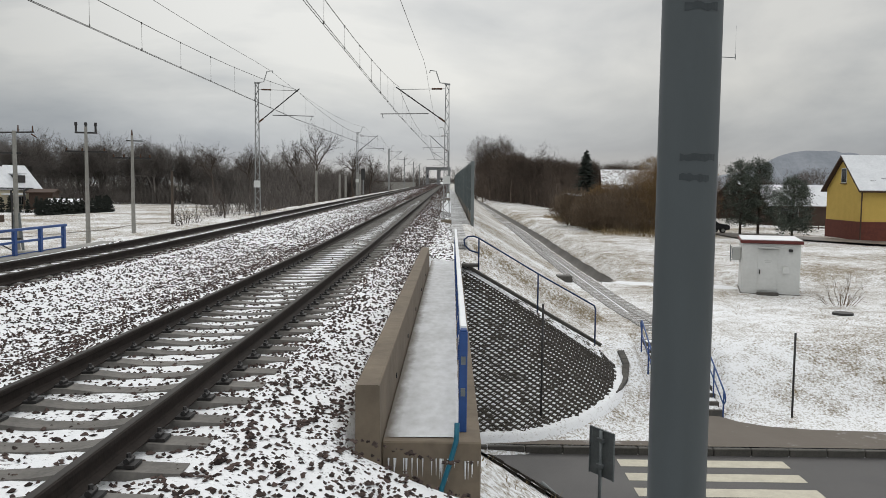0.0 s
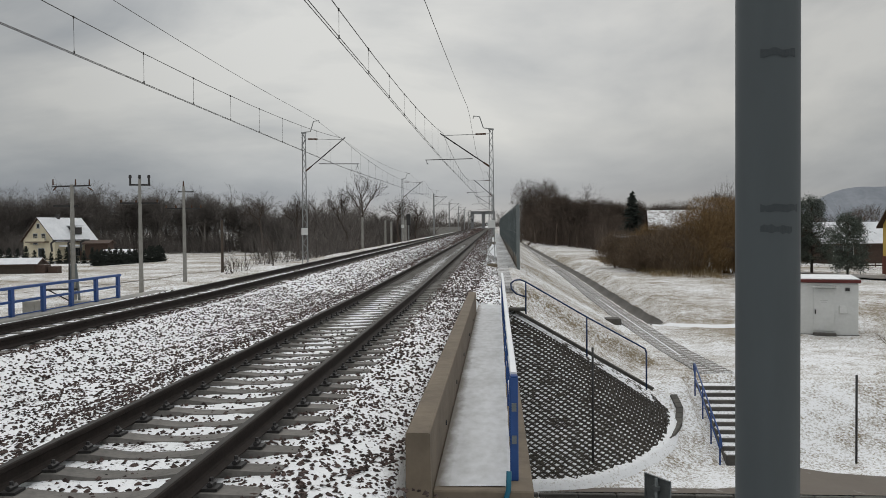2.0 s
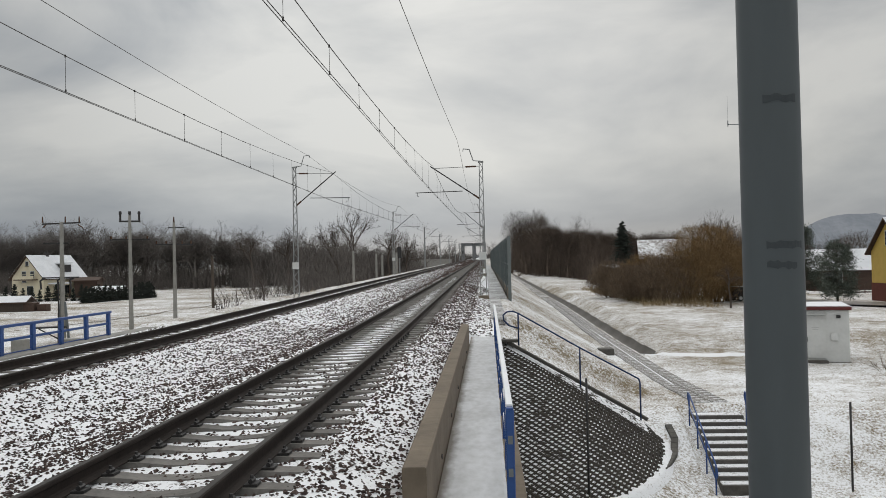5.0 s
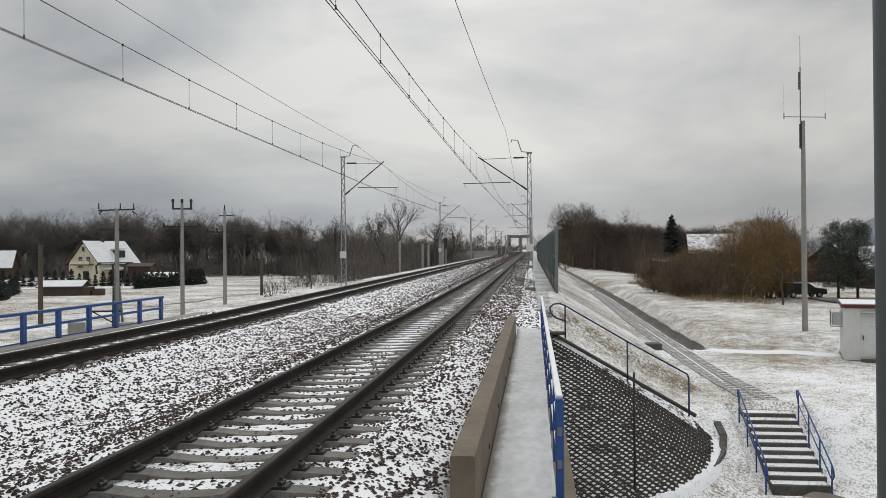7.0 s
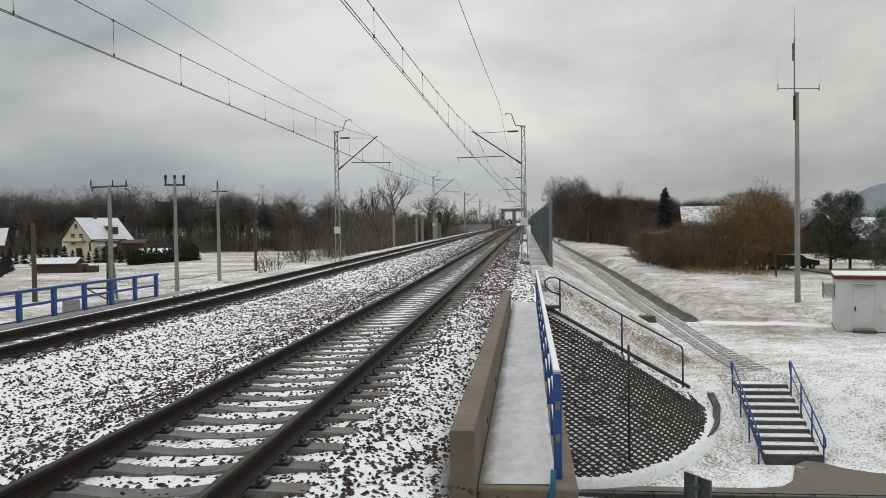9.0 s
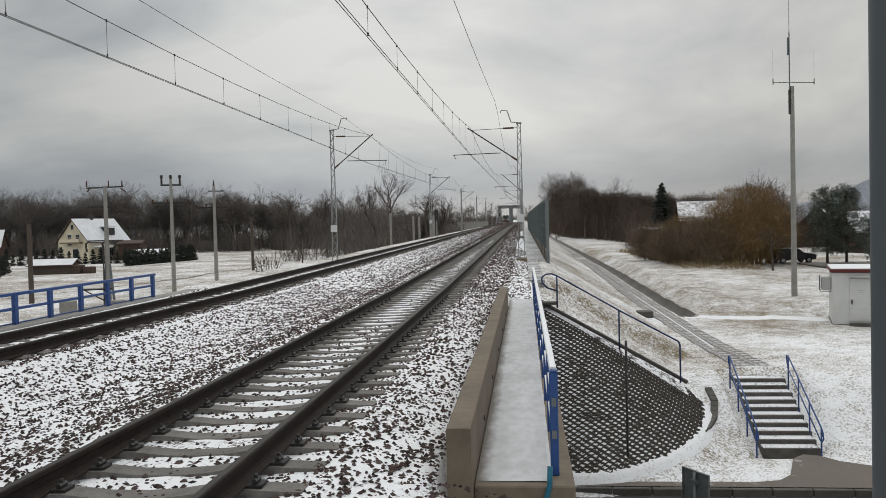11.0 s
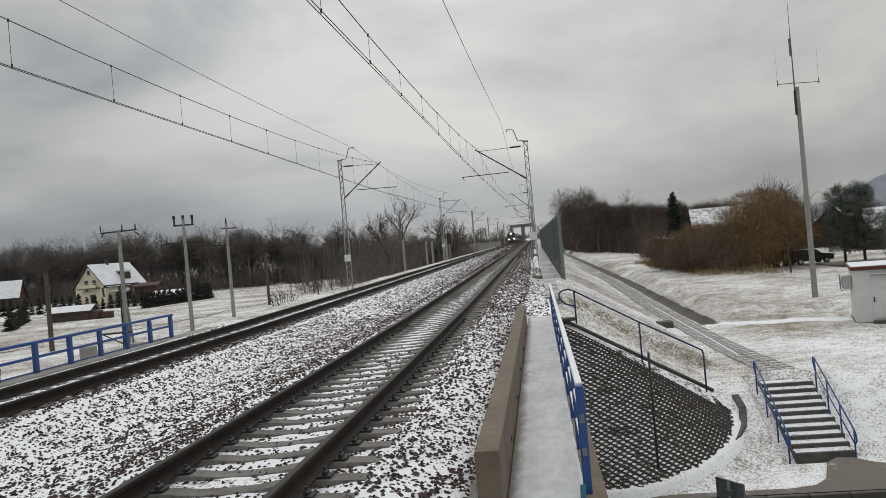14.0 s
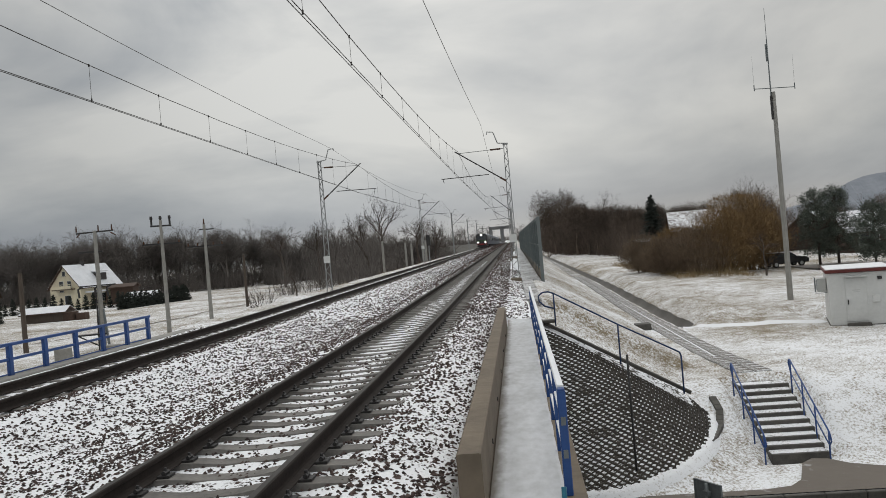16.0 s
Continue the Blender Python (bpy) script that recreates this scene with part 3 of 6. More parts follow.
def build_tracks():
    sl = Geo()
    prof = [(-1.25, 0.0), (-1.05, 0.012), (-0.80, 0.028), (-0.55, 0.022), (-0.28, -0.012), (0.0, -0.022), (0.28, -0.012), (0.55, 0.022), (0.80, 0.028), (1.05, 0.012), (1.25, 0.0)]
    for (xa, za), (xb, zb) in zip(prof, prof[1:]):
        k = [(xa, -0.13, -0.16), (xa, 0.13, -0.16), (xa, 0.105, za), (xa, -0.105, za), (xb, -0.13, -0.16), (xb, 0.13, -0.16), (xb, 0.105, zb), (xb, -0.105, zb)]
        sl.add(k, [(3, 7, 6, 2), (0, 4, 7, 3), (2, 6, 5, 1)])
    sl.add([(-1.25, -0.13, -0.16), (-1.25, 0.13, -0.16), (-1.25, 0.105, 0), (-1.25, -0.105, 0)], [(0, 1, 2, 3)])
    sl.add([(1.25, -0.13, -0.16), (1.25, 0.13, -0.16), (1.25, 0.105, 0), (1.25, -0.105, 0)], [(3, 2, 1, 0)])
    sleeper = mesh_of("sleeper", sl, M_SLEEPER, weld=True)
    clip = Geo()
    clip.box(-0.06, 0.06, -0.07, 0.07, 0.0, 0.022)
    clip.tube((0, -0.05, 0.04), (0, 0.05, 0.04), 0.022, 0.022, 6)
    clip.tube((0, 0, 0.015), (0, 0, 0.085), 0.019, 0.015, 6)
    clip_me = mesh_of("rail_clip", clip, M_DARKM)
    for name, cx in (("near", 0.0), ("far", LT)):
        for side in (-1, 1):
            g = Geo()
            ys = [-60, 0, 12, 22, 60, 140, 300, 900]
            for a, b in zip(ys, ys[1:]):
                g.prism(RAIL_OUT, a, b)
            g.v = [(x + line_x(y), y, z + line_z(y)) for x, y, z in g.v]
            rail = part("rail", g, M_RAIL, None, at=pose(cx + side * 0.7535, 0, 0.03 * side))
            tagged(rail, "dark brown steel rail on concrete sleepers", "rail", "rails of the two tracks", "structure")
            g = Geo()
            for a, b in zip(ys, ys[1:]):
                g.box(-0.026, 0.026, a, b, -0.004, 0.003)
            g.v = [(x + line_x(y), y, z + line_z(y)) for x, y, z in g.v]
            part("running_surface", g, M_RAILTOP, rail, "worn paler running surface")
        first = 2.4 if cx == 0 else 9.0
        count = 146
        for i in range(count):
            m = pose(cx + line_x(first + 0.562 * i), first + 0.562 * i, -0.205 + line_z(first + 0.562 * i), 0, -1.8, 0)
            s = tagged(share("sleeper", sleeper, None, m), "grey concrete sleeper with snow between it and the next", "sleeper", "sleepers of the two tracks")
            if i < 34 and cx == 0:
                for x in (-0.885, -0.62, 0.62, 0.885):
                    share("rail_clip", clip_me, s, pose(x, 0, 0.026))
        V = Geo()
        y = first + 0.562 * count
        while y < 400:
            V.box(cx + line_x(y) - 1.25, cx + line_x(y) + 1.25, y - 0.11, y + 0.11, -0.36 + line_z(y), -0.195 + line_z(y))
            y += 0.562
        far = part("far_sleepers", V, M_SLEEPER)
        tagged(far, "row of concrete sleepers far along the track", "sleepers", kind="stuff")


build_tracks()


# ---------------------------------------------------------------- bridge over the road
def build_bridge():
    th = thing("bridge_deck", "concrete bridge deck with snowy service walkway", "bridge", kind="structure")
    g = Geo().box(2.41, 3.25, 6.75, 23.4, -1.0, -0.46)
    part("deck_slab", g, M_CONC, th, bevel=0.012)
    g = Geo().box(-9.9, 2.195, 8.9, 22.5, -1.6, -0.75)
    part("main_span", g, M_CONC, th)
    g = Geo()
    ns, top = 70, []
    for i in range(ns + 1):
        y = 6.86 + (23.3 - 6.86) * i / ns
        a, b = 2.425, 3.075 - 0.012 * random.random() - 0.03 * (i < 1)
        top += [(a - 0.005, y, -0.4575), (a + 0.03, y, -0.456), (b - 0.03, y, -0.449), (b, y, -0.4595)]
    g.add(top, [(4 * i + k, 4 * i + k + 1, 4 * i + k + 5, 4 * i + k + 4) for i in range(ns) for k in range(3)])
    part("walkway_snow", g, M_SLUSH, th, "thin icy snow on the walkway")
    for i in range(46):
        x = random.uniform(2.45, 3.24)
        ln = random.uniform(0.04, 0.17)
        part("icicle", Geo().tube((x, 6.74, -0.60 if x < 3.0 else -0.62), (x, 6.74, -0.62 - ln), 0.006, 0.001, 5), M_SNOW, th) if i < 30 else None
    up = part("parapet_upstand", Geo().prism([(2.20, -0.75), (2.41, -0.75), (2.40, 0.045), (2.385, 0.055), (2.215, 0.055), (2.20, 0.045)], 6.62, 21.6), M_CONC)
    tagged(up, "brown-stained concrete upstand between ballast and walkway", "wall", kind="structure")
    for y in (8.6, 10.9, 13.3, 15.8, 18.4):
        part("drain_hole", Geo().tube((2.396, y, -0.33), (2.416, y, -0.33), 0.03, 0.03, 8), M_DARKM, up, "dark drain hole")
    ab = part("abutment", Geo().box(-9.8, 3.2, 22.6, 24.5, -5.5, -0.8), M_CONC)
    tagged(ab, "concrete bridge abutment beside the road", "abutment", kind="structure")
    ab = part("abutment", Geo().box(-9.8, 3.2, 8.2, 10.2, -5.5, -1.02), M_CONC)
    tagged(ab, "concrete bridge abutment beside the road", "abutment", kind="structure")
    # blue walkway railing
    rl = thing("walkway_railing", "blue steel walkway railing with snow on its top rail", "railing")
    X, zb, zt, y0 = 3.095, -0.46, 0.445, 7.08
    part("end_post", Geo().box(X - 0.036, X + 0.036, y0 - 0.05, y0 + 0.05, zb, zt - 0.01), M_BLUE, rl, bevel=0.006)
    for z in (-0.10, 0.18):
        part("bracket", Geo().box(X - 0.02, X + 0.02, y0 - 0.062, y0 - 0.05, z - 0.035, z + 0.035), M_GALV, rl, "zinc bolt plate")
    post = mesh_of("post", Geo().box(-0.024, 0.024, -0.024, 0.024, zb, zt - 0.012), M_BLUE, 0.004)
    for i in range(1, 12):
        share("post", post, rl, pose(X, y0 + 1.48 * i, 0))
    part("top_rail", Geo().box(X - 0.032, X + 0.032, y0 - 0.05, 23.4, zt - 0.014, zt + 0.008), M_BLUE, rl, bevel=0.008)
    part("rail_snow", Geo().prism([(X - 0.033, zt - 0.001), (X + 0.031, zt + 0.006), (X + 0.024, zt + 0.024), (X - 0.026, zt + 0.026)], y0 + 0.03, 23.3), M_SNOW, rl, "strip of snow on the top rail")
    for z in (-0.16, 0.14):
        mr = part("mid_rail", Geo().box(X - 0.014, X + 0.014, y0 + 0.05, 23.4, z - 0.014, z + 0.010), M_BLUE, rl, bevel=0.004)
        part("rail_snow", Geo().prism([(X - 0.016, z + 0.006), (X + 0.015, z + 0.008), (X + 0.010, z + 0.022), (X - 0.012, z + 0.022)], y0 + 0.08, 23.3), M_SNOW, mr, "strip of snow on the rail")
    g = Geo().path([(X - 0.05, 6.78, -0.30), (X - 0.055, 6.74, -0.44), (X - 0.10, 6.70, -0.60), (X - 0.17, 6.68, -0.82), (X - 0.19, 6.68, -0.95)], 0.022, 8)
    tagged(part("cable_duct", g, M_TEAL, smooth=True), "teal plastic cable duct hanging off the deck end", "duct")
    # far parapet of the other track
    rl = thing("parapet_railing", "blue steel railing on the far bridge edge", "railing")
    X, zb, zt, y1 = -10.1, -0.51, 0.235, 27.4
    ys = [y1 - 0.06 - 1.55 * i for i in range(14)]
    post = mesh_of("post", Geo().box(-0.05, 0.05, -0.075, 0.075, zb - 0.1, zt - 0.02), M_BLUE, 0.006)
    for y in ys:
        share("post", post, rl, pose(X, y, 0))
    part("top_rail", Geo().box(X - 0.05, X + 0.05, ys[-1] - 0.3, y1 + 0.1, zt - 0.045, zt + 0.035), M_BLUE, rl, bevel=0.008)
    part("mid_rail", Geo().box(X - 0.03, X + 0.03, ys[-1] - 0.3, y1 + 0.08, -0.18, -0.11), M_BLUE, rl, bevel=0.004)
    part("low_rail", Geo().box(X - 0.02, X + 0.02, ys[-1] - 0.3, y1 + 0.05, zb - 0.02, zb + 0.015), M_BLUE, rl, bevel=0.004)
    kb = part("parapet_kerb", Geo().box(-10.35, -9.75, 4.0, 31.5, -1.0, -0.55), M_POLE, bevel=0.015)
    tagged(kb, "grey concrete kerb under the far railing", "kerb", kind="structure")


build_bridge()


# ---------------------------------------------------------------- road and pavement
def build_road():
    g = Geo().box(-70, 130, 12.4, 21.2, ROAD - 0.1, ROAD + 0.012)
    tagged(part("road", g, M_ASPHALT), "wet grey asphalt road under the bridge", "road", kind="structure")
    rim = [(4.0, 21.75), (8.7, 21.78), (9.4, 21.95), (9.8, 22.4), (10.05, 23.1), (10.3, 23.8), (10.7, 24.2), (11.1, 24.1), (11.5, 23.6), (12.2, 23.2), (13.4, 22.95), (15.0, 22.85), (20.0, 22.75), (60.0, 22.75)]
    g = Geo()
    pts = [(x, 21.4, 0) for x, y in rim] + [(x, y, 0.05 * (y - 21.4) / 2.5) for x, y in rim]
    g.add(pts, [(i, i + 1, len(rim) + i + 1, len(rim) + i) for i in range(len(rim) - 1)])
    pv = part("pavement", g, M_SLUSHP, at=pose(0, 0, ROAD + 0.20))
    tagged(pv, "damp slushy pavement along the road", "pavement", kind="structure")
    kerb = mesh_of("kerbstone", Geo().box(-0.49, 0.49, -0.075, 0.075, -0.2, 0.0), M_CONC_D, 0.02)
    root = thing("kerb", "row of dark wet concrete kerbstones", "kerb", kind="structure")
    for i in range(44):
        share("kerbstone", kerb, root, pose(3.5 + i, 21.3, ROAD + 0.19))
    zeb = thing("zebra_crossing", "worn cream zebra crossing stripes on the road", "road marking", kind="structure")
    for y in (20.55, 19.55, 18.55, 17.55, 16.55, 15.55):
        part("stripe", Geo().box(7.35, 11.65, y - 0.26, y + 0.26, ROAD + 0.010, ROAD + 0.017), M_ROADPAINT, zeb)
    # sign seen from behind
    sg = thing("road_sign", "grey back of a rectangular road sign on a steel post", "sign", pose(5.58, 13.6, 0, 0, 0, -58))
    part("sign_post", Geo().tube((0, -0.03, -4.6), (0, -0.03, -2.42), 0.03, 0.03, 10), M_GALV, sg, smooth=True)
    part("sign_plate", Geo().box(-0.3, 0.3, 0.0, 0.02, -3.22, -2.40), M_GALV, sg, bevel=0.008)
    part("plate_rim", Geo().box(-0.3, -0.285, -0.02, 0.0, -3.22, -2.40).box(0.285, 0.3, -0.02, 0.0, -3.22, -2.40).box(-0.3, 0.3, -0.02, 0.0, -2.42, -2.40), M_GALV, sg)
    part("bracket", Geo().box(-0.07, 0.07, -0.065, 0.0, -2.62, -2.54), M_GALV, sg, bevel=0.01)
    part("bracket", Geo().box(-0.07, 0.07, -0.065, 0.0, -3.07, -2.99), M_GALV, sg, bevel=0.01)
    # fallen post on the near bank
    tagged(part("steel_post", Geo().tube((4.55, 13.6, -3.35), (5.45, 13.2, -4.0), 0.05, 0.05, 10), M_GALV, smooth=True), "snow-covered steel post lying on the bank", "post")


build_road()


def build_cone(cx, cy, z0, a0, a1, r1, slope, name, label, reach, edge=False):
    """Open-work paving blocks laid on a conical bank: each block a rounded oblong ring filled with snow."""
    root = thing(name, label, "slope paving", kind="structure")
    w, h = 0.245, 0.215
    blk = Geo()
    # two diagonal ribs and a frame make the lozenge lattice
    for sx in (-1, 1):
        blk.add([(sx * w / 2, -0.021, -0.04), (sx * w / 2, 0.021, -0.04), (0, h / 2 + 0.0, -0.04), (0, h / 2 - 0.040, -0.04),
                 (sx * w / 2, -0.021, 0.035), (sx * w / 2, 0.021, 0.035), (0, h / 2 + 0.0, 0.035), (0, h / 2 - 0.040, 0.035)],
                [(4, 5, 6, 7), (0, 3, 2, 1), (0, 4, 7, 3), (1, 2, 6, 5)])
        blk.add([(sx * w / 2, -0.021, -0.04), (sx * w / 2, 0.021, -0.04), (0, -h / 2 + 0.040, -0.04), (0, -h / 2, -0.04),
                 (sx * w / 2, -0.021, 0.035), (sx * w / 2, 0.021, 0.035), (0, -h / 2 + 0.040, 0.035), (0, -h / 2, 0.035)],
                [(4, 5, 6, 7), (0, 3, 2, 1), (0, 4, 7, 3), (1, 2, 6, 5)])
    me = mesh_of("paving_block", blk, M_PAVE)
    tilt = math.degrees(math.atan(1 / slope))
    made, rest, row = 0, Geo(), 0
    s = 0.25
    total = []
    while s < r1:
        arc = radians(a1 - a0) * s
        n = max(1, int(arc / w))
        for i in range(n):
            a = radians(a0) + (i + 0.5 + 0.5 * (row % 2)) * w / s
            if a > radians(a1):
                continue
            x, y, z = cx + s * math.cos(a), cy + s * math.sin(a), z0 - s / slope + 0.03
            if s > reach(math.degrees(a)) or (edge and x < 8.0 and y > 28.15 - (x - 3.55) * 0.364 - 0.12):
                continue
            total.append((x, y, z, math.degrees(a)))
        s += h * 0.5 * math.cos(radians(tilt)) * 1.0
        row += 1
    total.sort(key=lambda p: p[1] - 0.3 * p[0])
    for k, (x, y, z, a) in enumerate(total):
        m = Matrix.Translation((x, y, z)) @ Matrix.Rotation(radians(a - 90), 4, "Z") @ Matrix.Rotation(radians(-tilt), 4, "X")
        if k < 300:
            share("paving_block", me, root, m)
        else:
            rest.add([m @ Vector(p) for p in blk.v], blk.f)
    if rest.v:
        part("upper_blocks", rest, M_PAVE, root)["kind"] = "stuff"
    # bed under the blocks, seen through their cells
    bed, nr, na = Geo(), 50, 40
    grid = []
    for i in range(nr + 1):
        for j in range(na + 1):
            r, a = r1 * i / nr, radians(a0 + (a1 - a0) * j / na)
            grid.append((cx + r * math.cos(a), cy + r * math.sin(a), z0 - r / slope + 0.047))
    fs = [(i * (na + 1) + j, i * (na + 1) + j + 1, (i + 1) * (na + 1) + j + 1, (i + 1) * (na + 1) + j) for i in range(nr) for j in range(na)
          if r1 * (i + 0.6) / nr < reach(a0 + (a1 - a0) * (j + 0.5) / na)]
    bed.add(grid, fs)
    part("cell_bed", bed, M_CELLS, root, "snow and soil in the paving cells", smooth=True)
    if edge:
        g, rows, n = Geo(), [], 150
        for j in range(n + 1):
            a = a0 + (a1 - 4 - a0) * j / n
            w = 0.10 * noise.noise((j * 0.35, 0, 0)) + 0.06 * noise.noise((j * 1.1, 3, 0))
            for dr, dz in ((-0.12 + w, 0.02), (0.02 + w, 0.085), (0.12, 0.05 + w * 0.2), (0.26, -0.14)):
                r = reach(a) + dr
                rows.append((cx + r * math.cos(radians(a)), cy + r * math.sin(radians(a)), z0 - (reach(a) + min(dr, 0.1)) / slope + 0.03 + dz))
        g.add(rows, [(4 * j + k, 4 * j + k + 4, 4 * j + k + 5, 4 * j + k + 1) for j in range(n) for k in range(3)])
        part("toe_snow", g, M_TOE, root, "uneven snow along the toe of the paving", smooth=True)
    return root


build_cone(CONE[0], CONE[1], CONE[2], -95, -8, 7.2, 1.72, "slope_paving", "dark open-work concrete paving on the cone slope, snow in its holes",
           lambda a: float(np.interp(a, (-95, -75, -60, -44, -27, -8), (7.0, 6.98, 6.66, 6.22, 5.62, 5.2))), True)
build_cone(CONE_N[0], CONE_N[1], CONE_N[2], 12, 88, 6.0, 1.5, "slope_paving", "dark open-work concrete paving on the near bank, half under snow",
           lambda a: 6.0)


def build_bank_things():
    # kerb strip and handrail up the edge of the cone
    p0, p1 = Vector((3.55, 28.15, -1.02)), Vector((7.95, 26.55, -3.42))
    g = Geo().bar(p0 - Vector((0, 0, 0.07)), p1 - Vector((0, 0, 0.07)), 0.12, 0.11)
    tagged(part("edge_beam", g, M_CONC_D, bevel=0.02), "dark concrete edge beam beside the slope paving", "kerb", kind="structure")
    tagged(part("top_slab", Geo().box(3.35, 3.95, 28.0, 28.4, -1.1, -1.0), M_CONC_D, bevel=0.02), "concrete landing slab at the slope top", "slab")
    hr = thing("handrail", "dark blue tubular handrail up the embankment slope", "handrail")
    tops, feet = [(3.93, 28.0, -0.10), (5.88, 27.0, -1.20), (7.72, 26.5, -2.20)], [(3.93, 28.0, -1.2), (5.88, 27.0, -2.5), (7.72, 26.5, -3.5)]
    for i in range(3):
        part("post", Geo().tube(feet[i], tops[i] if i < 2 else (7.72, 26.5, -2.28), 0.028, 0.028, 8), M_NAVY, hr, smooth=True)
    g = Geo().path([(3.95, 28.0, -0.62), (3.62, 28.02, -0.52), (3.44, 28.04, -0.34), (3.42, 28.04, -0.16), (3.55, 28.03, -0.05), (3.75, 28.02, -0.03), tops[0], tops[1], (7.55, 26.52, -2.1), (7.68, 26.5, -2.17), (7.72, 26.5, -2.3)], 0.028, 8)
    part("rail", g, M_NAVY, hr, smooth=True)
    # curved drain stones at the toe
    dr = thing("toe_drain", "short curved row of damp kerb stones at the slope toe", "kerb", kind="structure")
    pts = [(8.67, 26.98), (8.74, 26.37), (8.57, 25.75), (8.2, 24.9), (7.86, 24.3)]
    fine = []
    for (xa, ya), (xb, yb) in zip(pts, pts[1:]):
        for k in range(3):
            fine.append((xa + (xb - xa) * k / 3, ya + (yb - ya) * k / 3))
    for (xa, ya), (xb, yb) in zip(fine, fine[1:]):
        part("stone", Geo().bar((xa, ya, float(ground_z(xa, ya)) + 0.01), (xb, yb, float(ground_z(xb, yb)) + 0.01), 0.22, 0.14), M_CONC_D, dr, bevel=0.012)
    # thin fence posts
    for x, y, z0, z1 in ((5.55, 22.5, -5.2, -1.55), (13.2, 24.0, -5.1, -2.55)):
        f = part("fence_post", Geo().tube((x, y, z0), (x, y, z1), 0.032, 0.032, 8), M_DARKM, smooth=True)
        tagged(f, "thin dark steel fence post in the snow", "post", "fence posts")
    # stairs
    st = thing("stairs", "concrete outdoor steps with snow on the treads", "stairs", kind="structure")
    n = 10
    for i in range(n):
        y, z = 24.4 + i * 0.39, -5.17 + (i + 1) * 0.152
        xo = 9.66 + 0.012 * i
        part("step", Geo().box(xo, xo + 1.62, y, y + 0.42, z - 0.30, z), M_CONC_D, st, bevel=0.015)
        part("tread_snow", Geo().add([(xo + 0.03, y + 0.10, z + 0.002), (xo + 1.58, y + 0.08, z + 0.002), (xo + 1.59, y + 0.415, z + 0.003), (xo + 0.02, y + 0.415, z + 0.003), (xo + 0.06, y + 0.15, z + 0.03), (xo + 1.54, y + 0.13, z + 0.028), (xo + 1.57, y + 0.41, z + 0.035), (xo + 0.04, y + 0.41, z + 0.035)],
                                     [(4, 5, 6, 7), (0, 1, 5, 4), (1, 2, 6, 5), (2, 3, 7, 6), (3, 0, 4, 7)]), M_TROD, st, "trodden snow on the tread")
    part("landing", Geo().box(9.75, 11.42, 28.3, 29.3, -3.95, -3.645), M_CONC_D, st, bevel=0.015)
    for side, x0, x1 in (("a", 9.42, 9.42), ("b", 11.22, 11.25)):
        hr = thing("stair_handrail", "blue tubular handrail beside the concrete steps", "handrail", group="stair handrails")
        pts = []
        for i in range(4):
            t = i / 3
            x, y = x0 + (x1 - x0) * t, 24.2 + (27.2 - 24.2) * t
            zt = -4.36 + (1.58) * t
            pts.append((x, y, zt))
            part("post", Geo().tube((x, y, zt - 1.05), (x, y, zt), 0.024, 0.024, 8), M_BLUE, hr, smooth=True)
        a, b = Vector(pts[0]), Vector(pts[3])
        d = (b - a).normalized()
        low = Vector((0, 0, -0.42))
        part("top_rail", Geo().path([a + low * 0.9 - d * 0.05, a + low * 0.45 - d * 0.2, a - d * 0.14 + low * 0.1, a, b, b + d * 0.14 + Vector((0, 0, -0.05)), b + d * 0.2 + low * 0.5, b + low * 0.95], 0.024, 8), M_BLUE, hr, smooth=True)
        part("mid_rail", Geo().path([a + low, b + low], 0.02, 8), M_BLUE, hr, smooth=True)
    # slab path and drain channel along the foot of the bank
    pa = thing("slab_path", "two strips of damp concrete slabs along the embankment foot", "path", kind="structure")
    slab = mesh_of("slab", Geo().box(-0.295, 0.295, -0.243, 0.243, -0.08, 0.012), M_SLAB, 0.01)
    y = 29.4
    k = 0
    while y < 105:
        x = 10.2 + 0.45 * math.exp(-(y - 29.3) / 5.0)
        for dx in (-0.31, 0.31):
            if k < 298:
                share("slab", slab, pa, pose(x + dx, y, float(ground_z(10.2, y)) + 0.03 + 0.008 * random.random(), 0, 0, random.uniform(-1, 1)))
                k += 1
        y += 0.5
    part("far_slabs", Geo().box(9.6, 10.8, y, 330, LOW - 0.1, LOW + 0.29), M_SLAB, pa)
    part("snow_strip", Geo().box(10.17, 10.235, 33, 105, LOW, LOW + 0.075), M_SNOW, pa, "line of snow between the slab strips")
    tagged(part("manhole_cover", Geo().box(8.75, 9.55, 43.9, 44.7, -3.5, -3.12), M_CONC_D, bevel=0.03), "square concrete drain cover on the bank foot", "manhole cover")
    tagged(part("manhole_cover", Geo().tube((19.2, 33.6, -3.5), (19.2, 33.6, -3.37), 0.42, 0.40, 16), M_DARKM), "dark round manhole cover in the snow", "manhole cover")
    g, rows = Geo(), []
    for i in range(25):
        x = 11.1 + 6.6 * i / 24
        y = 44.0 - 1.6 * i / 24 + 0.25 * math.sin(i * 0.5)
        for k, w in enumerate((-0.75, -0.45, 0.45, 0.75)):
            yy = y + w + random.uniform(-0.12, 0.12)
            rows.append((x, yy, float(ground_z(x, yy)) + (0.045 if k in (1, 2) else -0.02)))
    g.add(rows, [(4 * i + k, 4 * i + k + 4, 4 * i + k + 5, 4 * i + k + 1) for i in range(24) for k in range(3)])
    tagged(part("snow_trail", g, M_SNOW, smooth=True), "trodden snow trail to the cabin", "path", kind="structure")


build_bank_things()


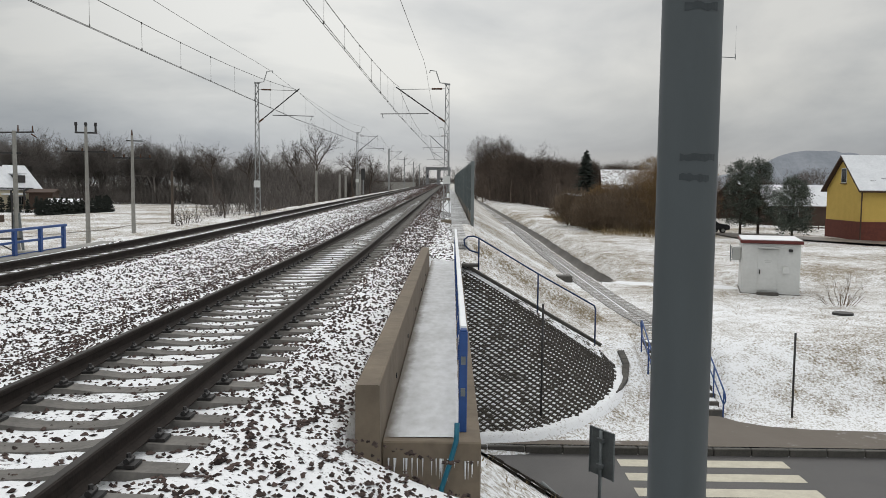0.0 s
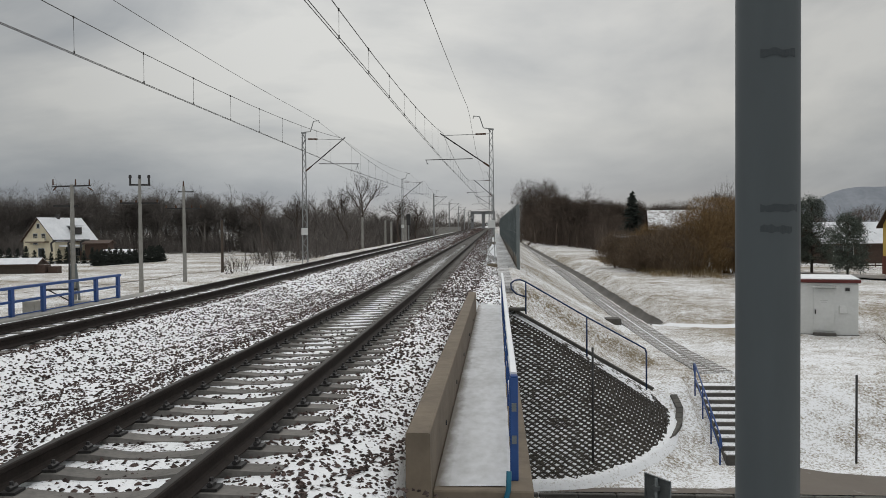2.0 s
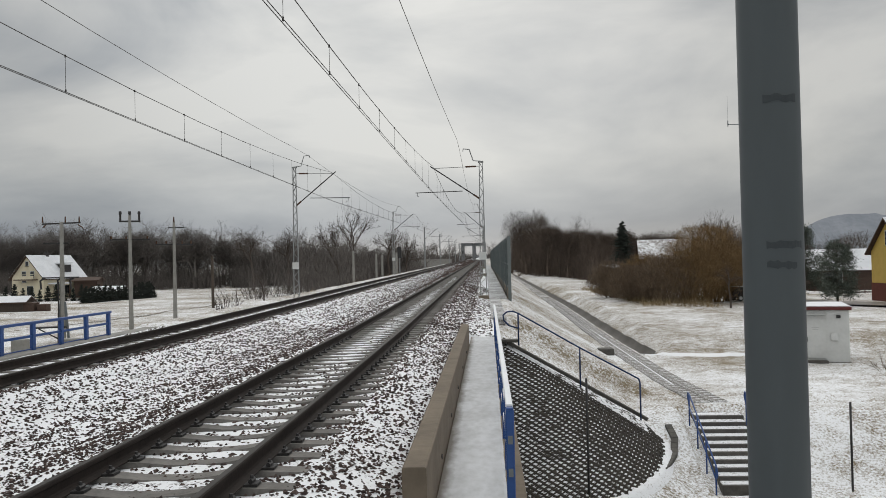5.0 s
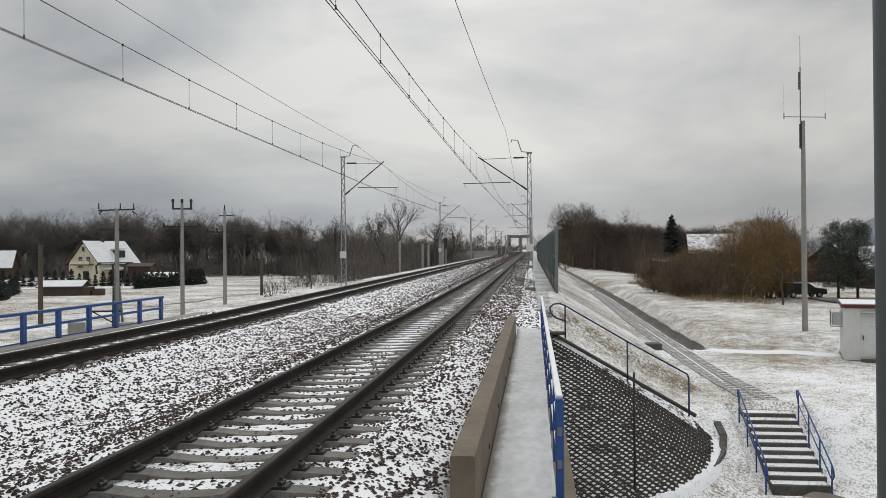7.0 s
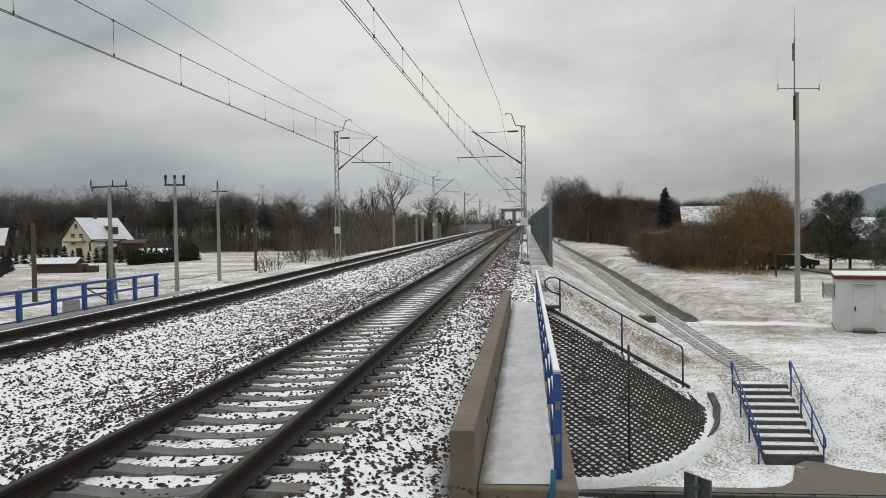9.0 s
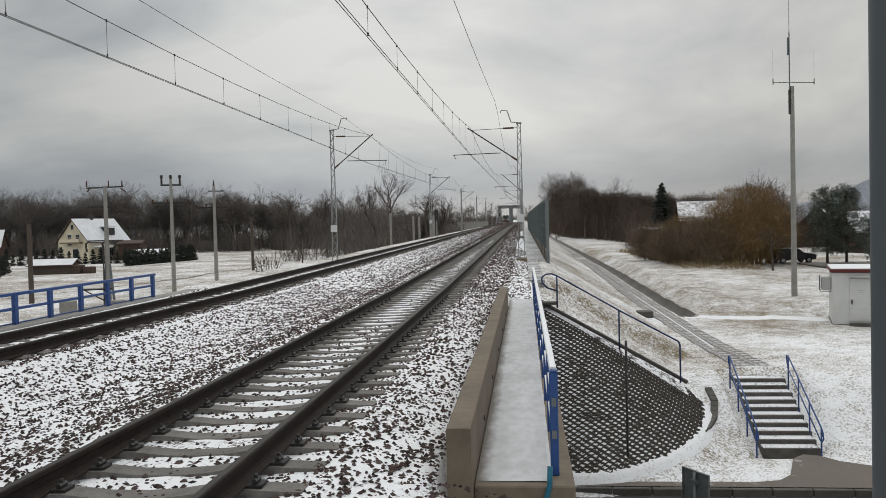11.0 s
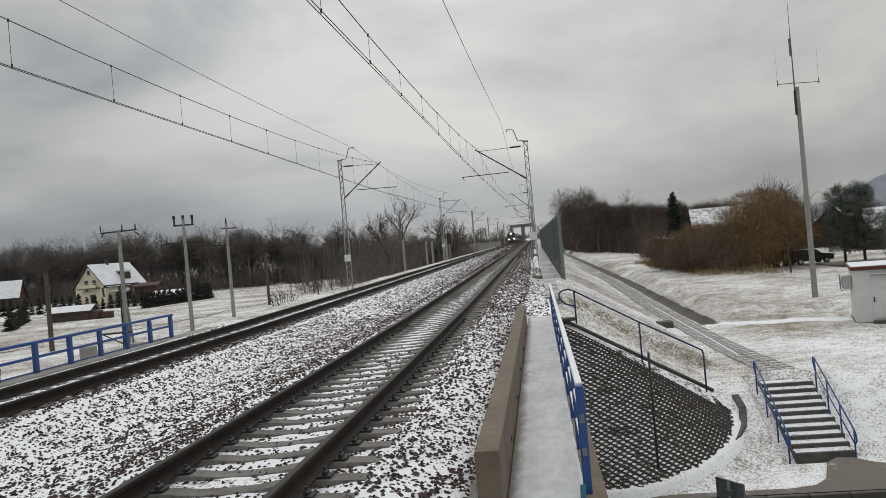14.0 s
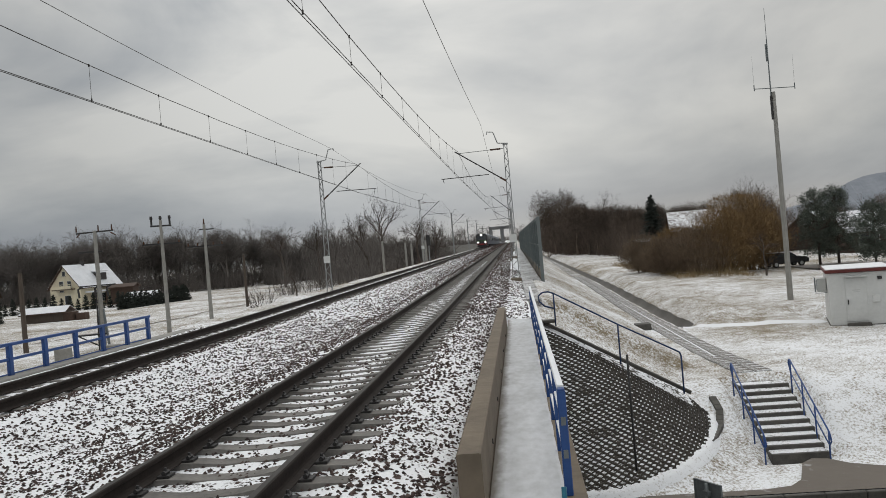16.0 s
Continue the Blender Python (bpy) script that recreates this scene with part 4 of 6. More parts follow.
def build_ditch():
    g, rows, y = Geo(), [], 45.5
    while y < 320:
        for x in (11.25, 11.5, 11.8, 12.08):
            rows.append((x + 0.05 * math.sin(y * 1.1), y, float(ground_z(x, y)) + 0.09))
        y *= 1.008
    n = len(rows) // 4
    g.add(rows, [(4 * i + k, 4 * i + k + 1, 4 * i + k + 5, 4 * i + k + 4) for i in range(n - 1) for k in range(3)])
    tagged(part("ditch_bed", g, M_MUD, smooth=True), "dark wet bottom of the drainage ditch", "ditch", kind="structure")


build_ditch()


# ---------------------------------------------------------------- catenary
def lattice_mast(x, y, top, side, tipx, tip_z, strut_z, tube_z, base=-0.22, far=False):
    """side: the way in which the arm reaches, +1 or -1 along x."""
    th = thing("catenary_mast", "grey lattice steel catenary mast with cantilever arm", "mast", pose(x, y, line_z(y) if y > 60 else 0), "catenary masts")
    if not far:
        for sx in (-1, 1):
            g = Geo()
            g.bar((sx * 0.17, 0, base), (sx * 0.085, 0, top), 0.045, 0.09)
            part("leg", g, M_MAST, th)
        g = Geo()
        n = 22
        for i in range(n):
            t0, t1 = i / n, (i + 1) / n
            w0, w1 = 0.17 - 0.085 * t0, 0.17 - 0.085 * t1
            s = 1 if i % 2 else -1
            for yy in (-0.05, 0.05):
                g.bar((s * w0, yy, base + (top - base) * t0), (-s * w1, yy, base + (top - base) * t1), 0.012, 0.03)
        part("lacing", g, M_MAST, th)
    else:
        g = Geo().bar((0, 0, base), (0, 0, top), 0.26, 0.2)
        part("leg", g, M_MAST, th)
    part("foundation", Geo().box(-0.3, 0.3, -0.3, 0.3, base - 0.6, base + 0.02), M_CONC, th, bevel=0.03)
    part("head_plate", Geo().box(-0.15, 0.15, -0.08, 0.08, top - 0.02, top + 0.06), M_MAST, th)
    s = side
    T = tipx - x
    part("strut", Geo().tube((s * 0.1, 0, strut_z), (T, 0, tip_z), 0.035, 0.035, 8), M_DARKM, th, "dark cantilever strut")
    part("strut_insulator", Geo().tube((s * 0.1, 0, strut_z), (s * 0.1 + (T - s * 0.1) * 0.12, 0, strut_z + (tip_z - strut_z) * 0.12), 0.055, 0.055, 8), M_PORC, th, "brown porcelain insulator")
    part("top_tie", Geo().tube((s * 0.1, 0, tip_z - 0.06), (T - s * 0.15, 0, tip_z - 0.12), 0.018, 0.018, 6), M_MAST, th)
    part("tie_insulator", Geo().tube((s * 0.28, 0, tip_z - 0.065), (s * 0.85, 0, tip_z - 0.075), 0.05, 0.05, 8), M_PORC, th, "brown porcelain insulator")
    a = (s * 0.1 + (T - s * 0.1) * 0.34)
    part("registration_tube", Geo().tube((a, 0, tube_z + 0.04), (T + s * 0.85, 0, tube_z), 0.024, 0.024, 6), M_DARKM, th, "dark registration tube")
    part("steady_arm", Geo().path([(T + s * 0.75, 0, tube_z), (T + s * 0.75, 0, tube_z - 0.16), (T + s * 0.68, 0, tube_z - 0.22)], 0.016, 6), M_DARKM, th)
    part("feeder_bracket", Geo().path([(0, 0, top + 0.05), (s * 0.42, 0, top + 0.10), (s * 0.62, 0, top + 0.72), (s * 0.95, 0, top + 0.76), (s * 0.98, 0, top + 0.62)], 0.03, 6), M_MAST, th)
    if not far:
        part("number_plate", Geo().box(-0.2, 0.2, -0.13, -0.115, base + 2.0, base + 2.42), M_WHITE, th, "small white plate")
    return th


R_MAST = [45, 95, 150, 205, 260, 315, 372]
L_MAST = [50, 105, 160, 215, 270, 325, 380]
for k, y in enumerate(R_MAST):
    lattice_mast(2.79 + line_x(y), y, 7.16, -1, (-0.12, 0.35, -0.5)[k % 3] if k < 2 else -0.25 + line_x(y), 7.0, 5.15, 5.55, far=k > 1)
for k, y in enumerate(L_MAST):
    bx = line_x(y) if k else -0.07
    lattice_mast(-8.85 + bx, y, 7.74, 1, -6.26 + bx, 7.44, 5.4, 5.8, base=-0.55, far=k > 1)


def wire(name, label, spans, r, parent=None):
    """Spans of ((x, y, z), (x, y, z), sag), drawn as thin ribs of tube."""
    g, pts = Geo(), []
    for p, q, sag in spans:
        n = 12 if p[1] < 60 else 5
        for i in range(n + (q == spans[-1][1])):
            t = i / n
            c = Vector(p).lerp(Vector(q), t)
            c.z -= 4 * sag * t * (1 - t)
            pts.append(c)
    g.path(pts, r, 5)
    ob = part(name, g, M_WIRE, parent)
    return tagged(ob, label, "wire") if parent is None else ob


def build_wires():
    for xs, masts, zc, zm, sag, fx, fz, stag in (((-0.05, -0.05), R_MAST, 5.5, 7.0, 0.95, 1.63, 7.90, (-0.21, 0.2, 0.7, 0.4, 0.5, 0.9, 1.0, 1.3)), ((-6.2, -6.2), L_MAST, 5.63, 7.4, 1.0, -7.95, 8.5, (0.25, -0.25, 0.25, -0.25, 0.25, -0.25, 0.25, -0.25))):
        near = masts[0] - 58
        ys = [near] + masts
        th = thing("overhead_line", "dark overhead contact line with hangers", "overhead line", group="overhead lines")
        stag = [d + line_x(y) for d, y in zip(stag, ys)]
        up = [line_z(y) if y > 60 else 0.0 for y in ys]
        con = [((xs[0] + stag[i], ys[i], zc + up[i]), (xs[0] + stag[i + 1], ys[i + 1], zc + up[i + 1]), 0.02) for i in range(len(ys) - 1)]
        for dx in (-0.03, 0.03):
            wire("contact_wire", "", [((p[0] + dx, p[1], p[2]), (q[0] + dx, q[1], q[2]), s) for p, q, s in con], 0.0085, th)
        mes = [((p[0], p[1], p[2] + zm - zc), (q[0], q[1], q[2] + zm - zc), sag) for p, q, s in con]
        wire("messenger_wire", "", mes, 0.010, th)
        for (p, q, s) in mes[:3]:
            n = 16
            for i in range(1, n):
                t = i / n
                c = Vector(p).lerp(Vector(q), t)
                z, zl = c.z - 4 * sag * t * (1 - t), c.z - (zm - zc)
                if c.y > 3 and z - zl > 0.08:
                    part("hanger", Geo().tube((c.x, c.y, zl), (c.x, c.y, z), 0.005, 0.005, 4).tube((c.x, c.y, z - 0.03), (c.x, c.y, z + 0.03), 0.018, 0.018, 5).tube((c.x, c.y, zl - 0.02), (c.x, c.y, zl + 0.05), 0.018, 0.018, 5), M_WIRE, th)
        fs = [((fx - 1.0 if fx > 0 else fx + 1.2, near, fz), (fx, masts[0], fz), 0.5)] + [((fx + line_x(a), a, fz + (line_z(a) if a > 60 else 0)), (fx + line_x(b), b, fz + line_z(b)), 0.6) for a, b in zip(masts, masts[1:])]
        wire("feeder_wire", "single dark feeder wire over the track", fs, 0.009)


build_wires()


def build_barrier():
    th = thing("noise_barrier", "tall grey-green half-clear noise barrier beside the track", "noise barrier")
    y = 45.4
    post = mesh_of("post", Geo().box(-0.09, 0.09, -0.09, 0.09, -0.9, 3.06), M_BARRIER)
    pan = mesh_of("panel", Geo().box(-0.02, 0.02, 0.09, 3.91, 0.14, 2.98), M_CLEAR)
    bar = mesh_of("panel_rail", Geo().box(-0.04, 0.04, 0.09, 3.91, -0.04, 0.04), M_BARRIER)
    mul = mesh_of("mullion", Geo().box(-0.03, 0.03, -0.025, 0.025, 0.14, 2.98), M_BARRIER)
    sill = mesh_of("sill", Geo().box(-0.07, 0.07, 0.09, 3.91, -0.9, 0.10), M_CONC)
    for i in range(34):
        x, dz = 4.24 + line_x(y), line_z(y) - line_z(45.4)
        share("post", post, th, pose(x, y, dz))
        share("panel", pan, th, pose(x, y, dz))
        share("sill", sill, th, pose(x, y, dz))
        for z in (0.16, 1.50, 2.98):
            share("panel_rail", bar, th, pose(x, y, z + dz))
        for dy in (1.35, 2.65):
            share("mullion", mul, th, pose(x, y + dy, dz))
        y += 4.0
    share("post", post, th, pose(4.24 + line_x(y), y, line_z(y) - line_z(45.4)))
    # service path beside it, dusted with snow
    g = Geo()
    for a, b, w in ((30.5, 44.6, 0.55), (44.6, 100, 0.95), (100, 200, 0.95)):
        g.box(0, w, a, b, -0.7, -0.46)
    g.v = [(x + 3.1 + line_x(y), y, z + line_z(y)) for x, y, z in g.v]
    tagged(part("service_path", g, M_DUST), "grey concrete service path dusted with snow", "path", kind="structure")


build_barrier()


# ---------------------------------------------------------------- pole before the lens
def build_pole():
    th = thing("steel_pole", "smudged grey zinc steel pole close by", "pole", pose(3.17, 0.68, 0))
    R = 0.0239
    part("shaft", Geo().tube((0, 0, -0.62), (0, 0, 4.2), R, R, 32), M_PIPE, th, smooth=True)
    for z, a in ((1.845, 0.9), (1.728, 1.0), (1.712, 0.8)):
        g = Geo()
        hs = [0.0018 + 0.0022 * random.random() for _ in range(10)]
        ring = []
        for i in range(10):
            t = radians(-120 + 8 * i * a)
            x0, y0 = math.cos(t) * (R + 0.0004), math.sin(t) * (R + 0.0004)
            ring += [(x0, y0, z - hs[i]), (x0, y0, z + hs[9 - i])]
        g.add(ring, [(2 * i, 2 * i + 2, 2 * i + 3, 2 * i + 1) for i in range(9)])
        part("smudge", g, M_SMUDGE, th, "dark band of grime")


build_pole()


# ---------------------------------------------------------------- masts, poles and cabin on the meadow
def build_antenna():
    x, y, zb = 18.36, 49.0, LOW
    th = thing("radio_mast", "slender concrete radio mast with whip and dipole aerials", "mast", pose(x, y, 0, 0, 0, 12))
    g = Geo().tube((0, 0, zb - 0.3), (0, 0, 9.2), 0.17, 0.11, 8)
    part("shaft", g, M_POLE, th)
    part("footing", Geo().box(-0.45, 0.45, -0.4, 0.4, zb - 0.2, zb + 0.08), M_CONC_D, th, bevel=0.03)
    part("whip_aerial", Geo().tube((-0.15, 0, 8.6), (-0.15, 0, 12.3), 0.04, 0.03, 6).tube((-0.15, 0, 12.3), (-0.15, 0, 14.1), 0.02, 0.012, 5).tube((-0.2, 0.05, 11.0), (-0.2, 0.05, 12.0), 0.05, 0.05, 6), M_GALV, th)
    part("cross_bar", Geo().tube((-1.15, 0, 9.42), (1.35, 0, 9.42), 0.025, 0.025, 6), M_GALV, th)
    for sx in (-1.15, 1.35):
        part("dipole", Geo().tube((sx, 0, 9.3), (sx, 0, 9.65), 0.03, 0.03, 5).tube((sx, 0, 9.65), (sx, 0, 11.3), 0.006, 0.004, 4), M_GALV, th)
    part("cable_tray", Geo().box(-0.2, -0.12, -0.06, 0.06, 7.6, 9.0), M_DARKM, th)


build_antenna()


def utility_pole(x, y, zt, style):
    th = thing("utility_pole", "weathered concrete utility pole with insulators", "pole", pose(x, y, 0, 0, 0, 20), "utility poles")
    part("shaft", Geo().tube((0, 0, LOW - 0.3), (0, 0, zt), 0.205, 0.125, 8), M_POLE, th)
    if style == 1:
        part("crossarm", Geo().bar((-1.25, 0, zt - 0.15), (1.25, 0, zt - 0.05), 0.09, 0.10), M_DARKM, th)
        for sx in (-1.2, 0.25, 1.15):
            part("insulator", Geo().tube((sx, 0, zt - 0.05), (sx, 0, zt + 0.38), 0.06, 0.04, 7), M_PORC, th)
        for sx in (-1.0, 1.05):
            part("drop_insulator", Geo().tube((sx, 0, zt - 0.18), (sx + 0.35 * (1 if sx > 0 else -0.6), 0, zt - 0.42), 0.05, 0.04, 6), M_PORC, th)
        part("crossarm", Geo().bar((-1.2, 0, zt - 1.5), (0.4, 0, zt - 1.5), 0.12, 0.12), M_DARKM, th)
        for sx in (-1.1, 0.0, 0.8):
            part("switch_arm", Geo().path([(sx, 0, zt - 3.9), (sx - 0.3, 0, zt - 4.1), (sx - 0.25, 0, zt - 4.7)], 0.07, 6), M_DARKM, th)
        part("switch_frame", Geo().bar((-1.3, 0, zt - 3.9), (1.1, 0, zt - 3.9), 0.09, 0.09), M_DARKM, th)
        part("lower_leg", Geo().bar((-0.3, 0, LOW - 0.3), (-0.1, 0, zt - 5.6), 0.16, 0.22), M_GALV, th, "zinc steel strengthening leg")
        part("lower_leg", Geo().bar((0.42, 0, LOW - 0.3), (0.14, 0, zt - 5.6), 0.16, 0.22), M_GALV, th, "zinc steel strengthening leg")
        part("cable_guard", Geo().tube((-0.3, -0.2, LOW - 0.2), (-0.2, -0.2, zt - 4.2), 0.05, 0.05, 6), M_DARKM, th)
        part("work_platform", Geo().box(-1.8, 0.3, -0.4, 0.4, zt - 7.4, zt - 7.3), M_DARKM, th)
        part("platform_brace", Geo().bar((-1.6, 0, zt - 7.4), (-0.1, 0, zt - 8.3), 0.08, 0.08), M_DARKM, th)
    elif style == 2:
        part("crossarm", Geo().bar((-0.85, 0, zt - 0.5), (0.85, 0, zt - 0.5), 0.12, 0.14), M_DARKM, th)
        for sx in (-0.75, 0, 0.75):
            part("surge_arrester", Geo().tube((sx, 0, zt - 0.42), (sx, 0, zt + 0.1), 0.09, 0.09, 8).tube((sx, 0, zt + 0.1), (sx, 0, zt + 0.35), 0.14, 0.11, 8), M_DARKM, th)
        part("crossarm", Geo().bar((-1.6, 0, zt - 2.05), (1.6, 0, zt - 2.05), 0.12, 0.13), M_DARKM, th)
        for sx in (-1.5, -0.3, 1.4):
            part("insulator", Geo().tube((sx, 0, zt - 2.0), (sx, 0, zt - 1.75), 0.09, 0.06, 7), M_PORC, th)
    else:
        part("crossarm", Geo().bar((-0.5, 0, zt - 0.5), (0.9, 0, zt - 0.5), 0.1, 0.1), M_DARKM, th)
        part("top_insulator", Geo().tube((0, 0, zt), (0, 0, zt + 0.5), 0.09, 0.05, 7), M_PORC, th)
        part("crossarm", Geo().bar((-1.65, 0, zt - 2.05), (1.65, 0, zt - 2.05), 0.12, 0.13), M_DARKM, th)
        for sx in (-1.55, -0.7, 0.7, 1.5):
            part("insulator", Geo().tube((sx, 0, zt - 2.0), (sx, 0, zt - 1.7), 0.09, 0.05, 7), M_PORC, th)


def on_left(x, y, z, zb):
    """The same line of sight carried to the low ground."""
    s = (1.73 - LOW) / (1.73 - zb)
    return 2.88 + (x - 2.88) * s, y * s, 1.73 + (z - 1.73) * s


for px, py, pz, zb, style in ((-14.75, 33, 3.72, -1.34, 1), (-14.08, 38, 4.25, -1.17, 2), (-13.5, 42, 4.1, -1.21, 3)):
    utility_pole(*on_left(px, py, pz, zb), style)
for x, y, h in ((-34.4, 58.3, 6.0), (-32.7, 104, 6.6)):
    tagged(part("wooden_pole", Geo().tube((x, y, LOW - 0.5), (x, y, LOW + h), 0.2, 0.16, 7), M_WOODP), "old brown wooden pole in the snow", "pole", group="wooden poles")
for x, y, z0, z1 in ((-16.6, 118, -3.5, 3.6), (-14.6, 128, -3.5, 3.2), (-13.4, 126, -3.5, 3.0), (-13.8, 145, -3.5, 3.9), (-10.5, 120, -1.2, 3.2)):
    tagged(part("concrete_post", Geo().tube((x, y, z0), (x, y, z1), 0.2, 0.17, 6), M_POLE), "pale concrete line-side post", "post", group="line-side posts")


def build_left_bits():
    th = thing("road_sign", "grey back of a round road sign below the far railing", "sign", pose(-11.75, 20.0, -0.19, 0, 0, 25))
    part("sign_disc", Geo().tube((0, 0, -0.32), (0, 0.03, -0.32), 0.31, 0.31, 24), M_GALV, th)
    part("sign_post", Geo().tube((0, -0.04, -5.6), (0, -0.04, -0.1), 0.035, 0.035, 8), M_GALV, th)
    for x, y, w in ((-23.4, 50.0, 1.0), (-26.6, 50.0, 0.8)):
        tagged(part("cable_cabinet", Geo().box(x - w / 2, x + w / 2, y - 0.4, y + 0.4, LOW - 0.3, LOW + 0.85), M_POLE, bevel=0.03), "small pale concrete cable cabinet in the snow", "cabinet")


build_left_bits()


def build_field_track():
    """A shallow rut of bare grass across the left field."""
    rows, y = [], 60.0
    while y < 125:
        x = -39.5 + 3.8 * float(sstep(62, 80, y)) + 0.4 * math.sin(y * 0.3)
        for w in (-0.26, 0.26):
            rows.append((x + w + random.uniform(-0.12, 0.12), y, float(ground_z(x, y)) + 0.035))
        y += 0.7
    g = Geo().add(rows, [(2 * i, 2 * i + 1, 2 * i + 3, 2 * i + 2) for i in range(len(rows) // 2 - 1)])
    tagged(part("field_track", g, M_RUT), "thin line of bare dead grass across the field", "track", kind="structure")


build_field_track()


def build_signal():
    for x, y, h in ((-8.3, 104.0, 4.2), (-8.9, 395, 7.2)):
        th = thing("railway_signal", "dark railway light signal on a thin post", "signal", pose(x, y, -0.5))
        part("post", Geo().tube((0, 0, -0.3), (0, 0, h), 0.07, 0.06, 8), M_MAST, th)
        part("signal_head", Geo().box(-0.25, 0.25, -0.25, 0.05, h - 1.4, h), M_DARKM, th, bevel=0.03)


build_signal()


def build_cabin():
    z = LOW
    th = thing("equipment_cabin", "white steel equipment cabin with maroon flat roof edge", "cabin", pose(17.3, 40.15, z, 0, 0, -17.0))
    W, D, H = 2.66, 3.6, 2.48
    part("wall", Geo().box(0, W, 0, D, 0.0, H), M_WHITE, th, bevel=0.03)
    part("plinth", Geo().box(-0.04, W + 0.04, -0.04, D + 0.04, -0.3, 0.03), M_CONC_D, th)
    part("roof_edge", Geo().box(-0.1, W + 0.1, -0.12, D + 0.1, H, H + 0.15), M_MAROON, th, bevel=0.02)
    part("roof_snow", Geo().box(-0.06, W + 0.06, -0.06, D + 0.06, H + 0.15, H + 0.2), M_SNOW, th, bevel=0.02)
    door = part("door", Geo().box(0.72, 1.62, -0.03, -0.002, 0.18, 2.2), M_WHITE, th, bevel=0.008)
    part("door_handle", Geo().box(0.79, 0.84, -0.075, -0.03, 0.98, 1.2), M_DARKM, door)
    part("notice", Geo().box(1.02, 1.36, -0.034, -0.031, 1.62, 1.66).box(1.06, 1.32, -0.034, -0.031, 1.54, 1.57), M_GREYP, door, "faded grey lines of a notice")
    part("canopy", Geo().box(0.7, 1.7, -0.3, 0.0, 2.26, 2.31), M_GREYP, th, bevel=0.01)
    part("meter_box", Geo().box(1.85, 2.15, -0.12, -0.002, 1.05, 1.4), M_WHITE, th, bevel=0.01)
    part("wall_lamp", Geo().box(2.1, 2.28, -0.12, -0.002, 2.1, 2.24), M_DARKM, th, bevel=0.01)
    part("door_step", Geo().box(0.7, 1.7, -0.35, -0.05, -0.2, 0.12), M_CONC_D, th, bevel=0.02)
    ac = part("air_conditioner", Geo().box(-0.42, -0.02, 1.0, 1.8, 1.55, 2.2), M_GREYP, th, bevel=0.02)
    part("grille", Geo().box(-0.44, -0.42, 1.1, 1.7, 1.62, 2.12), M_GALV, ac)
    for y in (0.95, 1.85):
        part("bracket", Geo().path([(-0.02, y, 1.5), (-0.5, y, 1.5), (-0.5, y, 2.25)], 0.02, 5), M_GALV, th)


build_cabin()


def house(label, m, W, D, H, rise, wall, plinth_h, plinth, roof, windows, over=0.45, chimney=True, name="house"):
    """Gable ends at x = 0 and x = W, ridge along x. windows: (side, u, z, w, h), side g: gable x=0, f: front y=0."""
    th = thing(name, label, "house", m)
    part("wall", Geo().prism_x([(0, 0), (D, 0), (D, H), (D / 2, H + rise), (0, H)], 0, W), wall, th)
    if plinth_h:
        part("plinth", Geo().box(-0.04, W + 0.04, -0.04, D + 0.04, -0.5, plinth_h), plinth, th)
    k = rise / (D / 2)
    for s in (0, 1):
        f = (lambda y: y) if s == 0 else (lambda y: D - y)
        pts = [(-over, f(-over), H - over * k + 0.02), (W + over, f(-over), H - over * k + 0.02), (W + over, D / 2, H + rise + 0.02), (-over, D / 2, H + rise + 0.02)]
        top = [(p[0], p[1], p[2] + 0.16) for p in pts]
        r = part("roof", Geo().add(pts + top, [(0, 1, 2, 3), (4, 7, 6, 5), (0, 4, 5, 1), (1, 5, 6, 2), (2, 6, 7, 3), (3, 7, 4, 0)]), M_BROWNW, th)
        ins = [(p[0] * 0.995 + 0.03, p[1], p[2] + 0.165) for p in pts]
        up = [(p[0], p[1], p[2] + 0.05) for p in ins]
        part("roof_snow", Geo().add(ins + up, [(0, 1, 2, 3), (4, 7, 6, 5), (0, 4, 5, 1), (1, 5, 6, 2), (2, 6, 7, 3), (3, 7, 4, 0)]), roof, r, "thin snow on the roof")
    for side, u, z, w, h in windows:
        if side == "g":
            fr = Geo().box(-0.05, -0.002, u - w / 2 - 0.08, u + w / 2 + 0.08, z - 0.08, z + h + 0.08)
            gl = Geo().box(-0.06, -0.051, u - w / 2, u + w / 2, z, z + h)
            si = Geo().box(-0.16, -0.002, u - w / 2 - 0.12, u + w / 2 + 0.12, z - 0.14, z - 0.09)
        else:
            fr = Geo().box(u - w / 2 - 0.08, u + w / 2 + 0.08, -0.05, -0.002, z - 0.08, z + h + 0.08)
            gl = Geo().box(u - w / 2, u - 0.03, -0.06, -0.051, z, z + h).box(u + 0.03, u + w / 2, -0.06, -0.051, z, z + h)
            si = Geo().box(u - w / 2 - 0.12, u + w / 2 + 0.12, -0.16, -0.002, z - 0.14, z - 0.09)
        wi = part("window", fr, M_WHITE, th)
        part("pane", gl, M_GLASS, wi)
        part("sill", si, M_BROWNW, wi)
    if chimney:
        c = part("chimney", Geo().box(W * 0.42, W * 0.42 + 0.6, D / 2 - 0.3, D / 2 + 0.3, H + rise - 0.6, H + rise + 0.8), M_DGREY, th)
        part("chimney_cap", Geo().box(W * 0.42 - 0.06, W * 0.42 + 0.66, D / 2 - 0.36, D / 2 + 0.36, H + rise + 0.8, H + rise + 0.9), M_CONC_D, c)
    return th


